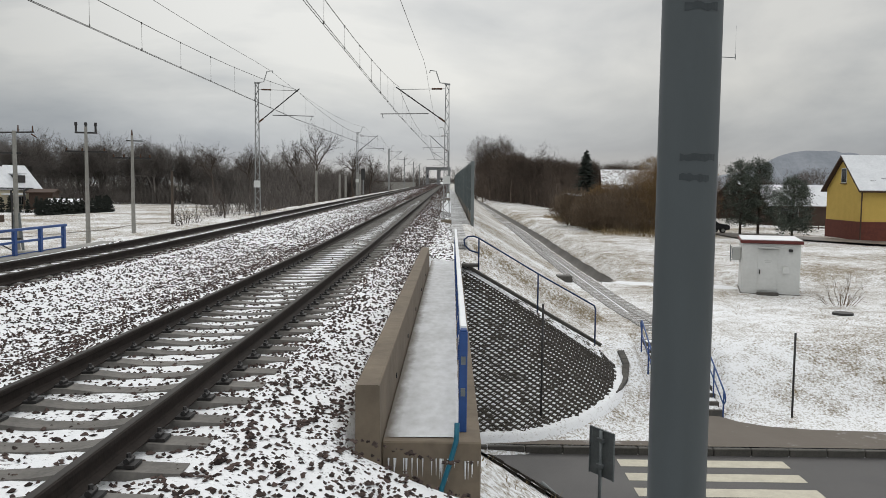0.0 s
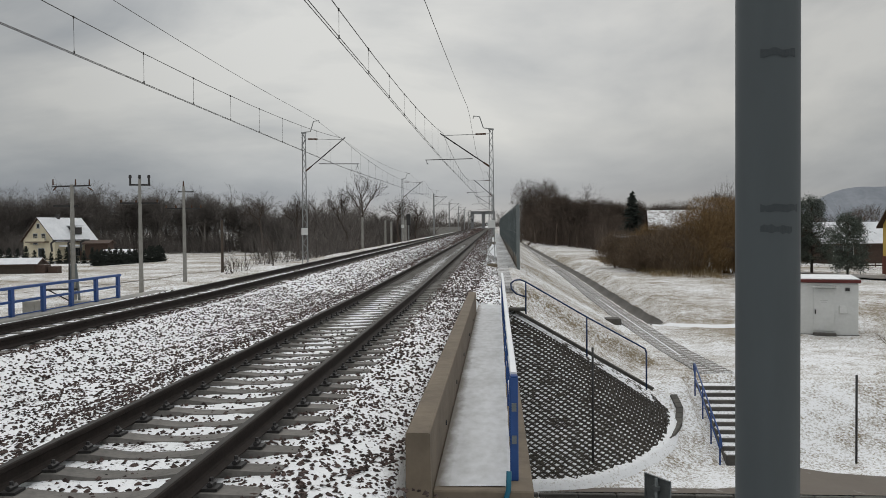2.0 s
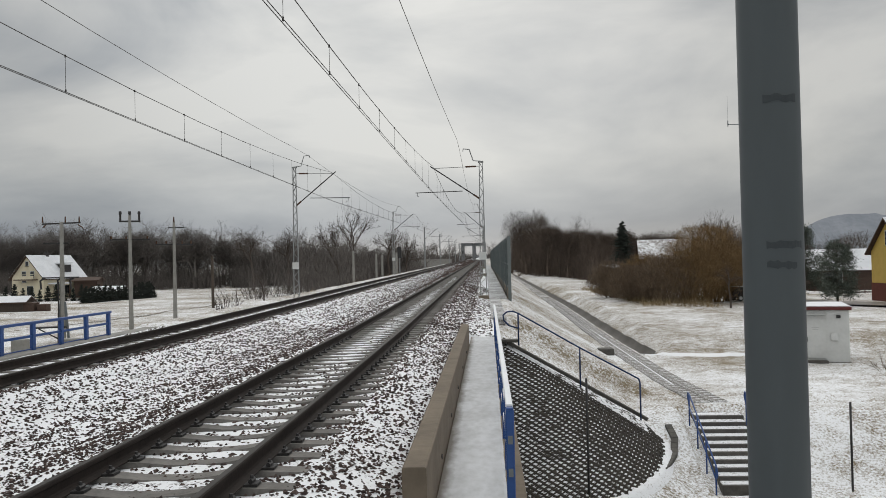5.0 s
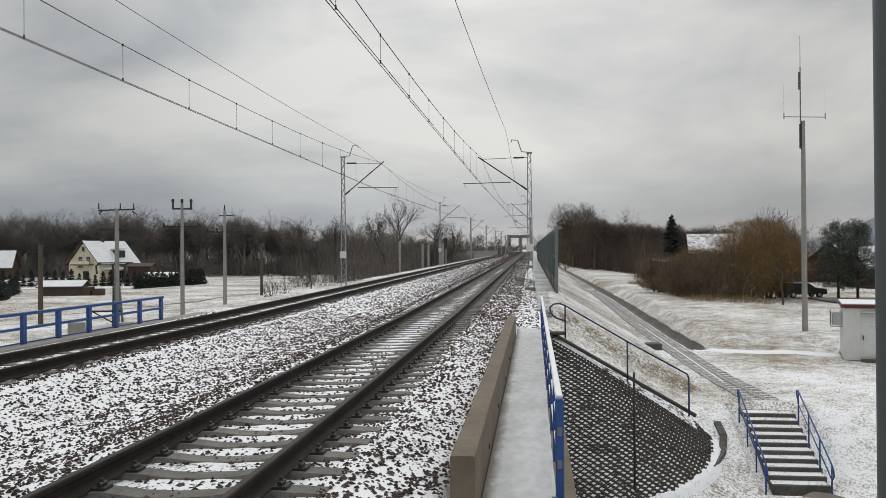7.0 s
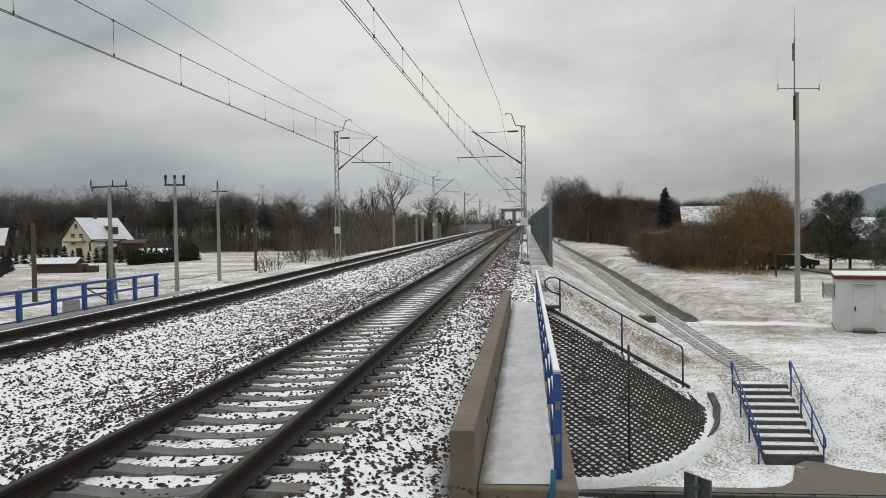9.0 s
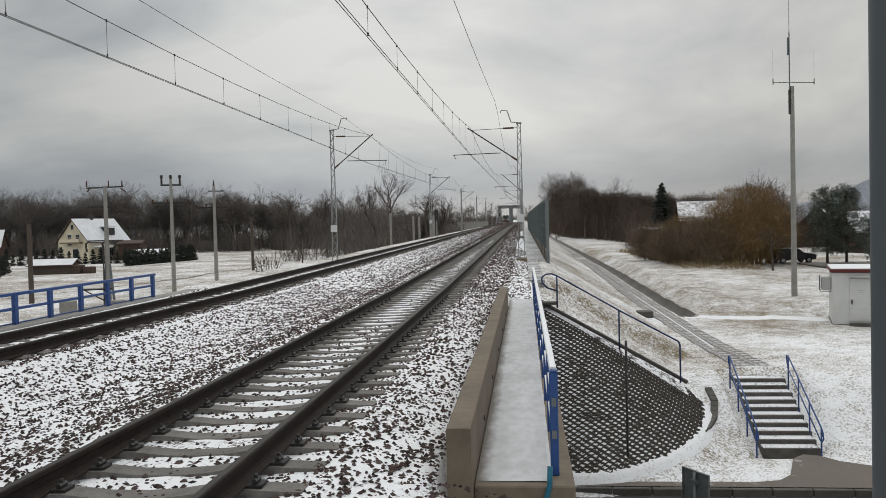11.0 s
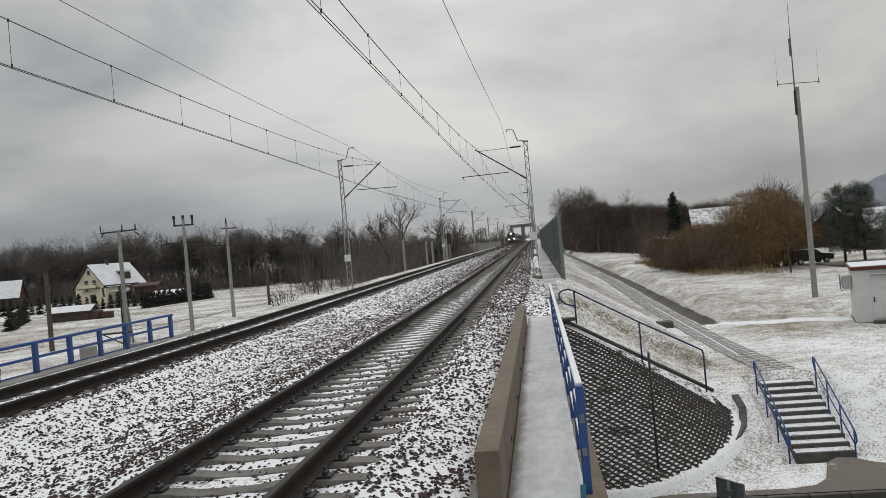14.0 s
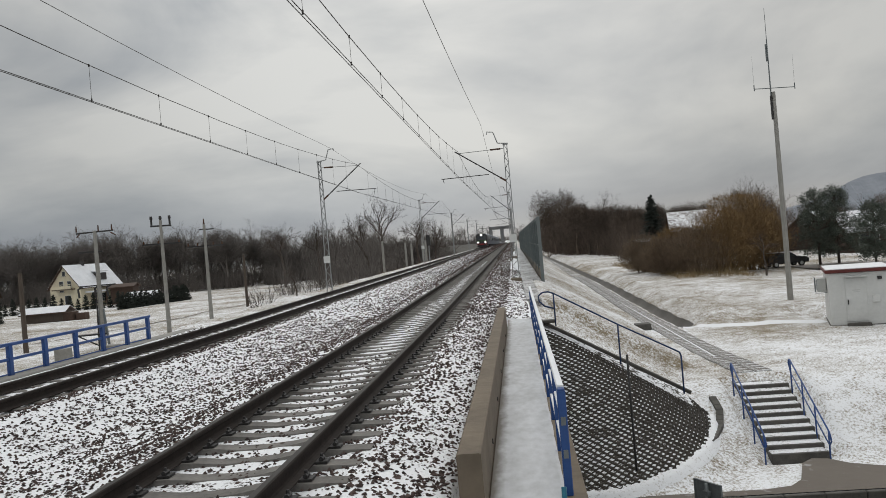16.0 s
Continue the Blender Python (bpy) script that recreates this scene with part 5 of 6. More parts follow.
yh = house("yellow rendered house with red-brown plinth and snowy roof", pose(41.1, 76.5, -3.2), 12, 7, 5.0, 3.0, M_YELLOW, 1.9, M_BRICKRED, M_ROOFSNOW,
           [("g", 3.5, 5.6, 0.9, 1.3), ("f", 3.6, 3.1, 1.3, 1.3), ("f", 8.0, 3.1, 1.3, 1.3)])
part("drainpipe", Geo().tube((0.0, -0.1, -0.2), (0.0, -0.1, 5.0), 0.06, 0.06, 8), M_BROWNW, yh)
part("gutter", Geo().tube((-0.4, -0.5, 4.72), (12.4, -0.5, 4.72), 0.07, 0.07, 8), M_BROWNW, yh)
for i in range(9):
    part("snow_guard", Geo().box(1.0 + i * 1.2, 1.55 + i * 1.2, 0.55 + 0.25 * (i % 2), 0.7 + 0.25 * (i % 2), 5.62 + 0.21 * (i % 2), 5.75 + 0.21 * (i % 2)), M_DARKM, yh)

ch = house("cream gabled house with snowy roof and balcony", pose(-80.4, 149, -3.65, 0, 0, 72), 10.0, 8.0, 4.0, 4.1, M_CREAM, 0, M_CREAM, M_ROOFSNOW,
           [("g", 2.8, 3.9, 0.9, 1.3), ("g", 4.9, 3.2, 1.0, 2.0), ("g", 4.1, 6.3, 0.7, 0.8), ("g", 3.4, 0.9, 1.5, 1.5), ("f", 5.5, 0.9, 1.6, 1.5), ("f", 8.2, 0.9, 1.2, 1.5)])
part("dormer", Geo().box(5.2, 7.2, 0.6, 3.0, 5.0, 6.4), M_DGREY, ch)
part("balcony_rail", Geo().box(-1.1, -1.04, 1.4, 6.4, 4.55, 4.65).box(-1.1, -1.04, 1.4, 6.4, 3.75, 4.35), M_CREAM, ch)
part("dormer_roof", Geo().box(5.0, 7.4, 0.3, 3.2, 6.6, 6.8), M_ROOFSNOW, ch)
part("balcony", Geo().box(-1.1, 0, 1.4, 6.4, 3.5, 3.75), M_CONC, ch)
part("porch", Geo().box(1.0, 4.6, -2.2, 0, 2.7, 3.0), M_ROOFSNOW, ch)
part("porch_post", Geo().box(1.1, 1.35, -2.1, -1.85, 0, 2.7), M_BROWNW, ch)
part("porch_post", Geo().box(4.2, 4.45, -2.1, -1.85, 0, 2.7), M_BROWNW, ch)

house("dark timber house with long snowy roof", pose(-136.5, 172, -3.7, 0, 0, 20), 19, 7, 3.0, 3.6, M_BROWNW, 0, M_BROWNW, M_ROOFSNOW, [("f", 5, 1, 1.2, 1.2), ("f", 11, 1, 1.2, 1.2)], name="farmhouse")
house("low grey shed with snowy roof", pose(-63, 103, -3.75, 0, 0, 14), 5.0, 4, 1.3, 0.6, M_WOODP, 0, M_WOODP, M_ROOFSNOW, [], chimney=False, name="shed")
house("low shed with snowy roof behind a hedge", pose(-67.5, 141, -3.7, 0, 0, 12), 5, 5, 1.3, 0.8, M_WOODP, 0, M_WOODP, M_ROOFSNOW, [], chimney=False, name="shed")
house("old brown barn with patchy snow on its roof", pose(24.75, 117, -3.0, 0, 0, -6), 6.6, 6, 4.6, 2.4, M_BROWNW, 0, M_BROWNW, M_PATCHROOF, [], chimney=False, name="barn")
house("dark timber outbuilding beside the cream house", pose(-76.6, 153, -3.7, 0, 0, 10), 4.2, 4, 3.2, 0.5, M_BROWNW, 0, M_BROWNW, M_BROWNW, [], chimney=False, name="outbuilding")
house("low brown shed with a snow-edged roof behind brush", pose(19.6, 112, -3.0, 0, 0, 18), 2.2, 3.0, 3.3, 0.25, M_WOODP, 0, M_WOODP, M_ROOFSNOW, [], chimney=False, name="shed")
for k, (x, y, w, d, h) in enumerate(((-58.3, 104.2, 1.5, 1.6, 1.25), (-56.6, 104.6, 1.3, 1.2, 1.0))):
    tagged(part("wood_pile", Geo().box(x, x + w, y, y + d, -3.9, -3.75 + h), M_BROWNW, bevel=0.06), "stack of brown timber beside the shed", "wood pile")
house("small brown hut half hidden in brush", pose(27.5, 128, -3.0, 0, 0, 30), 5, 4, 2.2, 1.0, M_BROWNW, 0, M_BROWNW, M_ROOFSNOW, [], chimney=False, name="hut")
house("brown timber house with white snowy roof", pose(44.0, 106, -3.2, 0, 0, 3), 14, 7, 2.8, 2.4, M_BROWNW, 0, M_BROWNW, M_ROOFSNOW, [("f", 2.6, 1.1, 2.4, 1.6), ("f", 10, 1.0, 1.2, 1.2)], name="house")
house("brown gabled house with snowy roof", pose(50.5, 128, -3.2, 0, 0, 62), 9, 7, 3.0, 3.2, M_BROWNW, 0, M_BROWNW, M_ROOFSNOW, [("g", 3.5, 4.0, 1.0, 1.2)], name="house")


def build_lane():
    g = Geo().add([(30, 78, 0), (34, 77, 0), (40.0, 70, 0), (60, 58, 0), (64, 62, 0), (41, 75.2, 0), (36, 84, 0), (30, 86, 0)], [(0, 1, 6, 7), (1, 2, 5, 6), (2, 3, 4, 5)])
    tagged(part("lane", g, M_WET, at=pose(0, 0, LOW + 0.50)), "damp side lane past the yellow house", "lane", kind="structure")
    fc = thing("garden_fence", "dark low garden fence before the brown house", "fence")
    for i in range(14):
        part("post", Geo().box(43 + i * 1.0 - 0.04, 43 + i * 1.0 + 0.04, 95.96, 96.04, -3.4, -2.0), M_BROWNW, fc)
    part("rail", Geo().box(43, 56, 95.97, 96.03, -2.3, -2.15).box(43, 56, 95.97, 96.03, -2.9, -2.75), M_BROWNW, fc)


build_lane()


# ---------------------------------------------------------------- trees
def sliver(g, p, q, r, rng):
    """A twig too thin for more than one face."""
    a = Vector(rng.normal(0, 1, 3)).cross(q - p)
    a = a.normalized() * r if a.length > 1e-6 else Vector((r, 0, 0))
    g.add([p - a, p + a, q], [(0, 1, 2)])


def grow(g, p, d, ln, r, depth, rng, split=3, spread=0.55, droop=0.0, bend=0.16, shrink=0.68, fine=1, tip=0.012):
    """A limb of bent pieces with side shoots, down to twigs."""
    q = p
    n = 3 if depth > 1 else 2
    for i in range(n):
        d = (d + Vector(rng.normal(0, bend, 3)) + Vector((0, 0, 0.06 - droop))).normalized()
        q2 = q + d * (ln / n)
        r2 = r * (1 - 0.25 * (i + 1) / n)
        if depth > fine:
            g.tube(q, q2, r * (1 - 0.25 * i / n), r2, 4 if depth > 2 else 3, caps=False)
        else:
            sliver(g, q, q + d * (ln / n) * 1.25, max(r2, tip), rng)
        q = q2
        if depth > 0 and (i > 0 or depth < 3):
            for _ in range(split if i == n - 1 else max(1, split - 1)):
                a = Vector(rng.normal(0, 1, 3))
                a = (a - d * a.dot(d)).normalized()
                nd = (d * (1 - spread * 0.5) + a * spread * rng.uniform(0.6, 1.3)).normalized()
                grow(g, q, nd, ln * shrink * rng.uniform(0.7, 1.15), r2 * 0.6, depth - 1, rng, split, spread, droop, bend, shrink, fine, tip)
    return g


def bare_tree(seed, h, depth=4, split=3, spread=0.6, r=None, droop=0.0, fine=1, tip=0.012):
    rng = np.random.default_rng(seed)
    g = Geo()
    r = r or h * 0.017
    g.tube((0, 0, -0.4), (0, 0, h * 0.2), r * 1.25, r, 6, caps=False)
    grow(g, Vector((0, 0, h * 0.2)), Vector((0, 0, 1)), h * 0.30, r, depth, rng, split, spread, droop, fine=fine, tip=tip)
    zs = max(v[2] for v in g.v)
    k = h / zs
    g.v = [(x * k, y * k, z * k) for x, y, z in g.v]
    return g


def brush(seed, w, h, n, lean=0.5, fork=3, thick=0.022):
    """A thicket of shoots from the ground."""
    rng = np.random.default_rng(seed)
    g = Geo()
    for _ in range(n):
        a, rr = rng.uniform(0, 6.28), w * 0.45 * math.sqrt(rng.random())
        p = Vector((rr * math.cos(a), rr * math.sin(a), -0.1))
        d = Vector((math.cos(a) * lean * rr / w + rng.normal(0, 0.16), math.sin(a) * lean * rr / w + rng.normal(0, 0.16), 1)).normalized()
        ln = h * rng.uniform(0.45, 1.0) * (1.0 - 0.45 * (rr / (0.45 * w)) ** 2)
        q = p + d * ln * 0.5
        g.tube(p, q, thick * 1.3, thick, 3, caps=False)
        for _ in range(fork):
            e = (d + Vector(rng.normal(0, 0.3, 3))).normalized()
            s = q + e * ln * rng.uniform(0.3, 0.55)
            sliver(g, q, s, thick * 0.9, rng)
            for _ in range(4):
                e2 = (e + Vector(rng.normal(0, 0.45, 3))).normalized()
                k = q.lerp(s, rng.uniform(0.1, 0.95))
                sliver(g, k, k + e2 * ln * 0.25, thick * 0.6, rng)
    return g


def willow(seed, w, h, stems):
    """A broad many-stemmed bush, rounded on top."""
    rng = np.random.default_rng(seed)
    g = Geo()
    for i in range(stems):
        a = rng.uniform(0, 6.28)
        lean = rng.uniform(0.0, 0.75)
        d = Vector((math.cos(a) * lean, math.sin(a) * lean, 1)).normalized()
        p = Vector((math.cos(a), math.sin(a), 0)) * (w * 0.16 * rng.random()) + Vector((0, 0, -0.1))
        grow(g, p, d, h * 0.42 * rng.uniform(0.75, 1.05), 0.07, 3, rng, 3, 0.6, 0.0, 0.14, 0.66, 1, 0.014)
    k = h / max(v[2] for v in g.v)
    g.v = [(x * k, y * k, z * k) for x, y, z in g.v]
    for _ in range(6800):
        a, u = rng.uniform(0, 6.28), math.sqrt(rng.random())
        z = h * rng.uniform(0.03, 0.93)
        rr = 0.62 * w * u * math.sqrt(max(0.05, 1 - (z / h) ** 2)) * (0.55 + 0.45 * min(1, z / (0.35 * h)))
        p = Vector((rr * math.cos(a), rr * math.sin(a), z))
        d = Vector((math.cos(a) * 0.35, math.sin(a) * 0.35, 1)) + Vector(rng.normal(0, 0.6, 3))
        sliver(g, p, p + d.normalized() * rng.uniform(0.35, 0.95), 0.011, rng)
    return g


def conifer(seed, h, w, tiers=22, bare=0.12):
    rng = np.random.default_rng(seed)
    trunk, crown = Geo().tube((0, 0, -0.3), (0, 0, h * 0.95), h * 0.016, h * 0.004, 6), Geo()
    for i in range(tiers):
        t = bare + (1 - bare) * min(0.98, max(0.0, i / tiers + rng.normal(0, 0.02)))
        z = h * t
        reach = w * (1 - t) ** 0.75 * rng.uniform(0.55, 1.15) + 0.06
        for k in range(9):
            a = rng.uniform(0, 6.28)
            L = reach * rng.uniform(0.65, 1.1)
            d = Vector((math.cos(a), math.sin(a), rng.uniform(-0.28, 0.12)))
            s = Vector((-math.sin(a), math.cos(a), 0))
            p = Vector((0, 0, z + rng.uniform(-0.35, 0.35) * h / 10))
            for j in range(5):
                c = p + d * (L * (j + 0.6) / 5)
                for sg in (-1, 1):
                    e = (d * 0.5 + s * sg + Vector((0, 0, rng.uniform(-0.35, 0.15)))).normalized()
                    ln = 0.30 * L * (1.15 - j / 6)
                    wd = 0.055 * h ** 0.5 * 0.9
                    n = Vector((0, 0, wd))
                    crown.add([c - d * wd, c + d * wd, c + e * ln + n * 0.2, c + n], [(0, 1, 2), (0, 2, 3), (1, 3, 2)])
    return trunk, crown


def pine(seed, h, w):
    """A rounded garden pine: limbs that end in clumps of needles."""
    rng = np.random.default_rng(seed)
    trunk, crown = Geo().tube((0, 0, -0.3), (0, 0, h * 0.9), h * 0.02, h * 0.006, 6), Geo()
    for i in range(150):
        t = rng.uniform(0.16, 1.0)
        a = rng.uniform(0, 6.28)
        rr = 0.62 * w * math.sqrt(max(0.03, 1 - ((t - 0.42) / 0.6) ** 2)) * math.sqrt(rng.uniform(0.1, 1.0))
        c = Vector((rr * math.cos(a), rr * math.sin(a), h * t))
        trunk.tube((0, 0, h * t * 0.9), c, 0.03, 0.012, 3, caps=False)
        for _ in range(62):
            d = Vector(rng.normal(0, 1, 3)) + Vector((math.cos(a) * 0.5, math.sin(a) * 0.5, 0.5))
            o = c + Vector(rng.normal(0, 0.22, 3))
            sliver(crown, o, o + d.normalized() * rng.uniform(0.18, 0.42), 0.026, rng)
    return trunk, crown


def round_tree(seed, h, w, n=2600, low=0.28, tip=0.014):
    """A bare crown with a rounded, hazy outline of fine twigs."""
    g = bare_tree(seed, h * 0.95, 3, 3, 0.6, r=h * 0.014, tip=0.03)
    rng = np.random.default_rng(seed + 500)
    lobes = [(rng.normal(0, 0.22) * w, rng.normal(0, 0.22) * w, h * rng.uniform(low + 0.2, 0.86), w * rng.uniform(0.22, 0.36)) for _ in range(9)]
    for i in range(n):
        cx, cy, cz, cr = lobes[i % 9]
        d = Vector(rng.normal(0, 1, 3)).normalized()
        p = Vector((cx, cy, cz)) + d * (cr * rng.random() ** 0.45)
        if p.z > h:
            continue
        e = (d + Vector((0, 0, 0.7)) + Vector(rng.normal(0, 0.5, 3))).normalized()
        sliver(g, p, p + e * rng.uniform(0.6, 1.7), tip, rng)
    return g


def tree(name, label, x, y, z, geo, material, rz=0.0, s=1.0, split_at=None):
    th = thing(name, label, "tree", pose(x, y, z, 0, 0, rz) @ Matrix.Scale(s, 4))
    part("crown", geo, material, th)
    return th


def stand(name, label, spots, kinds, material, inner=()):
    """A far wood: many trees joined into one, with the shoots and twigs of its inside."""
    V, F = [], []
    rng = np.random.default_rng(77)
    g = Geo()
    for x, y, z, h in inner:
        p = Vector((x, y, z + h * rng.random() ** 1.55))
        d = Vector((rng.normal(0, 0.4), rng.normal(0, 0.4), 1)).normalized()
        sliver(g, p, p + d * rng.uniform(1.0, 3.2), 0.034, rng)
    V, F = [tuple(v) for v in g.v], list(g.f)
    for x, y, z, k, s, a in spots:
        g = kinds[k]
        c, sn = math.cos(a) * s, math.sin(a) * s
        v = np.array(g.v)
        w = np.stack([x + c * v[:, 0] - sn * v[:, 1], y + sn * v[:, 0] + c * v[:, 1], z + s * v[:, 2]], 1)
        b = len(V)
        V.extend(map(tuple, w.tolist()))
        F.extend(tuple(i + b for i in f) for f in g.f)
    return tagged(big_mesh(name, V, F, material), label, "wood", kind="stuff")


def build_trees():
    rng = np.random.default_rng(11)
    kinds = [bare_tree(20 + i, 15, 4, 3, (0.5, 0.6, 0.68, 0.55, 0.62)[i], r=0.2, tip=0.016) for i in range(5)] + [brush(40 + i, 5, 6.5, 70, fork=3) for i in range(3)]
    far_kinds = [bare_tree(60 + i, 15, 3, 3, 0.6, r=0.22, fine=1, tip=0.03) for i in range(5)] + [brush(66 + i, 5, 6.5, 40, fork=2, thick=0.04) for i in range(3)]
    rounds = [round_tree(300 + i, 14.0, (6.6, 8.0, 6.0, 8.6)[i], 7000, tip=0.021) for i in range(4)]
    # left wood: a belt behind the houses that comes nearer to the line
    spots = []
    for i in range(215):
        t = rng.random()
        x = -200 + 180 * t + rng.normal(0, 4)
        y = 188 + 22 * t + rng.uniform(0, 42)
        top = 1.16 - 0.42 * float(sstep(0.62, 0.95, t)) - 0.18 * float(sstep(0.28, 0.1, t))
        spots.append((x, y, -3.9, rng.integers(0, 5), top * rng.uniform(0.75, 1.2), rng.uniform(0, 6.28)))
    for i in range(260):
        t = rng.random()
        x = -200 + 182 * t + rng.normal(0, 4)
        y = 182 + 22 * t + rng.uniform(-4, 40)
        spots.append((x, y, -3.9, 5 + rng.integers(0, 3), rng.uniform(0.7, 1.35), rng.uniform(0, 6.28)))
    for i in range(110):
        y = rng.uniform(128, 390)
        x = -15 - 0.03 * y + rng.uniform(-18, 0)
        spots.append((x, y, -3.8, rng.integers(5, 8) if rng.random() < 0.6 else rng.integers(0, 5), rng.uniform(0.5, 0.85), rng.uniform(0, 6.28)))
    inner = []
    for i in range(56000):
        t = rng.random()
        lump = 1 + 0.5 * noise.noise((t * 30, 0, 1)) + 0.2 * noise.noise((t * 90, 0, 5))
        top = (10.8 - 4.6 * float(sstep(0.62, 0.95, t)) - 2.0 * float(sstep(0.28, 0.1, t))) * lump
        inner.append((-200 + 181 * t, 190 + 22 * t + rng.uniform(0, 42), -4.0, top))
    for i in range(15000):
        y = rng.uniform(128, 390)
        inner.append((-16.5 - 0.03 * y + rng.uniform(-16, 0), y, -3.9, 6.8 + 3.5 * noise.noise((y * 0.08, 0, 0))))
    # rounded crowns that make the skyline of the belt
    for i in range(64):
        t = (i + rng.random()) / 64
        top = 1.0 - 0.36 * float(sstep(0.62, 0.95, t)) - 0.10 * float(sstep(0.28, 0.1, t))
        spots.append((-196 + 178 * t, 186 + 20 * t + rng.uniform(0, 14), -3.9, 8 + rng.integers(0, 4), top * rng.uniform(0.82, 1.16), rng.uniform(0, 6.28)))
    stand("far_wood", "belt of bare grey-brown trees behind the fields", spots, kinds + rounds, M_TWIG, inner)
    # right wood along the field
    spots = []
    for i in range(265):
        t = rng.random() ** 1.2
        y = 126 + 250 * t
        edge = 25.5 - 12.0 * float(sstep(140, 250, y))
        x = edge + rng.uniform(0, 24) + (5 if y < 140 else 0)
        if y < 152 and x < 36:
            continue
        big = rng.random() < 0.66
        tall = 0.66 + 0.42 * float(sstep(165, 310, y))
        spots.append((x, y, -3.3, rng.integers(0, 5) if big else rng.integers(5, 8), tall * rng.uniform(0.8, 1.08) if big else tall * rng.uniform(1.0, 1.6), rng.uniform(0, 6.28)))
    for i in range(110):
        x, y = rng.uniform(45, 210), rng.uniform(165, 250)
        spots.append((x, y, -3.3, rng.integers(0, 5), rng.uniform(0.45, 0.75), rng.uniform(0, 6.28)))
        spots.append((x + 2, y - 5, -3.3, rng.integers(5, 8), rng.uniform(0.7, 1.2), rng.uniform(0, 6.28)))
    inner = []
    for i in range(40000):
        y = 150 + 225 * rng.random() ** 1.1
        edge = 26.0 - 12.0 * float(sstep(140, 250, y))
        lump = 1 + 0.55 * noise.noise((y * 0.09, 0, 2)) + 0.2 * noise.noise((y * 0.3, 0, 5))
        inner.append((edge + rng.uniform(0, 22), y, -3.5, (4.9 + 4.6 * float(sstep(165, 285, y))) * lump))
    for i in range(9000):
        x, y = rng.uniform(40, 215), rng.uniform(170, 250)
        inner.append((x, y, -3.5, 5.5))
    for i in range(3500):
        inner.append((rng.uniform(20, 36), rng.uniform(120, 150), -3.4, 4.5))
    for x, y, h in ((14.0, 236, 18.6), (16.2, 226, 17.2), (17.8, 205, 14.6), (20.0, 194, 13.2), (22.6, 188, 12.6), (25.6, 176, 12.4), (27.4, 168, 11.2), (30.5, 163, 11.5), (34.0, 160, 10.6), (38.0, 158, 9.8), (18.8, 214, 14.2)):
        spots.append((x, y, -3.3, 8 + rng.integers(0, 4), h / 14.0, rng.uniform(0, 6.28)))
    stand("far_wood", "dense brown bare wood beside the line", spots, kinds + rounds, M_TWIG_R, inner)
    # very far wood all round the horizon
    spots = []
    for i in range(130):
        a = rng.uniform(-0.95, 0.95)
        r = rng.uniform(430, 560)
        x = math.sin(a) * r
        if abs(x + 3) < 16:
            continue
        spots.append((x, math.cos(a) * r, -4, rng.integers(0, 5), rng.uniform(0.9, 1.4), rng.uniform(0, 6.28)))
        spots.append((x + rng.normal(0, 5), math.cos(a) * r - 8, -4, rng.integers(5, 8), rng.uniform(1.6, 2.6), rng.uniform(0, 6.28)))
    for i in range(70):
        x = rng.uniform(-70, 60)
        if -18 < x < 6:
            continue
        spots.append((x, 600 + rng.uniform(0, 40), -2, rng.integers(0, 5), rng.uniform(1.0, 1.4), rng.uniform(0, 6.28)))
        spots.append((x, 590 + rng.uniform(0, 40), -2, rng.integers(5, 8), rng.uniform(1.6, 2.6), rng.uniform(0, 6.28)))
    for i in range(60):
        x = -80 + 2.6 * i + rng.uniform(-2, 2)
        spots.append((x, 1160 + rng.uniform(0, 40), 0, 5 + rng.integers(0, 3), rng.uniform(2.4, 3.6), rng.uniform(0, 6.28)))
    stand("distant_wood", "distant line of bare trees", spots, far_kinds, M_TWIG)
    # single trees seen against the sky
    for k, (px, py, h, sd, s) in enumerate(((-24.5, 165, 15.8, 71, 1), (-28, 168, 12, 72, 1), (-48, 175, 11.8, 73, 1), (-41, 178, 11.5, 74, 1), (-19, 182, 11.0, 75, 1), (-15.5, 185, 10.5, 76, 1))):
        tree("bare_tree", "tall bare tree with an open crown against the sky", px, py, -3.8, bare_tree(sd, h + 3, 4, 3, 0.55, tip=0.026), M_BARK)
    tree("bare_tree", "tall bare tree behind the willows", 36.2, 118, -3.1, round_tree(81, 11.2, 5.0, 2600, 0.35, 0.009), M_BARK)
    tree("bare_tree", "broad bare tree at the wood's edge", 22.0, 210, -3.3, bare_tree(82, 17.5, 4, 3, 0.7), M_BARK)
    tree("sapling", "young bare tree in the snow", -29.9, 118, LOW - 0.2, bare_tree(83, 5.4, 3, 3, 0.5), M_BARK)
    tree("bare_bush", "bare bush beside the track field", -28.9, 98.8, LOW - 0.2, brush(84, 3.4, 4.3, 34, 1.0), M_BARK)
    tree("bare_shrub", "small bare fan-shaped shrub in the snow", 20.3, 36.1, LOW - 0.05, brush(85, 0.9, 1.9, 26, 2.6, 3, 0.010), M_BRUSHW)
    tree("bare_bush", "small bare tree beside the parked car", 24.6, 74.5, float(ground_z(24.6, 74.5)), bare_tree(86, 4.4, 3, 3, 0.75), M_BARK)
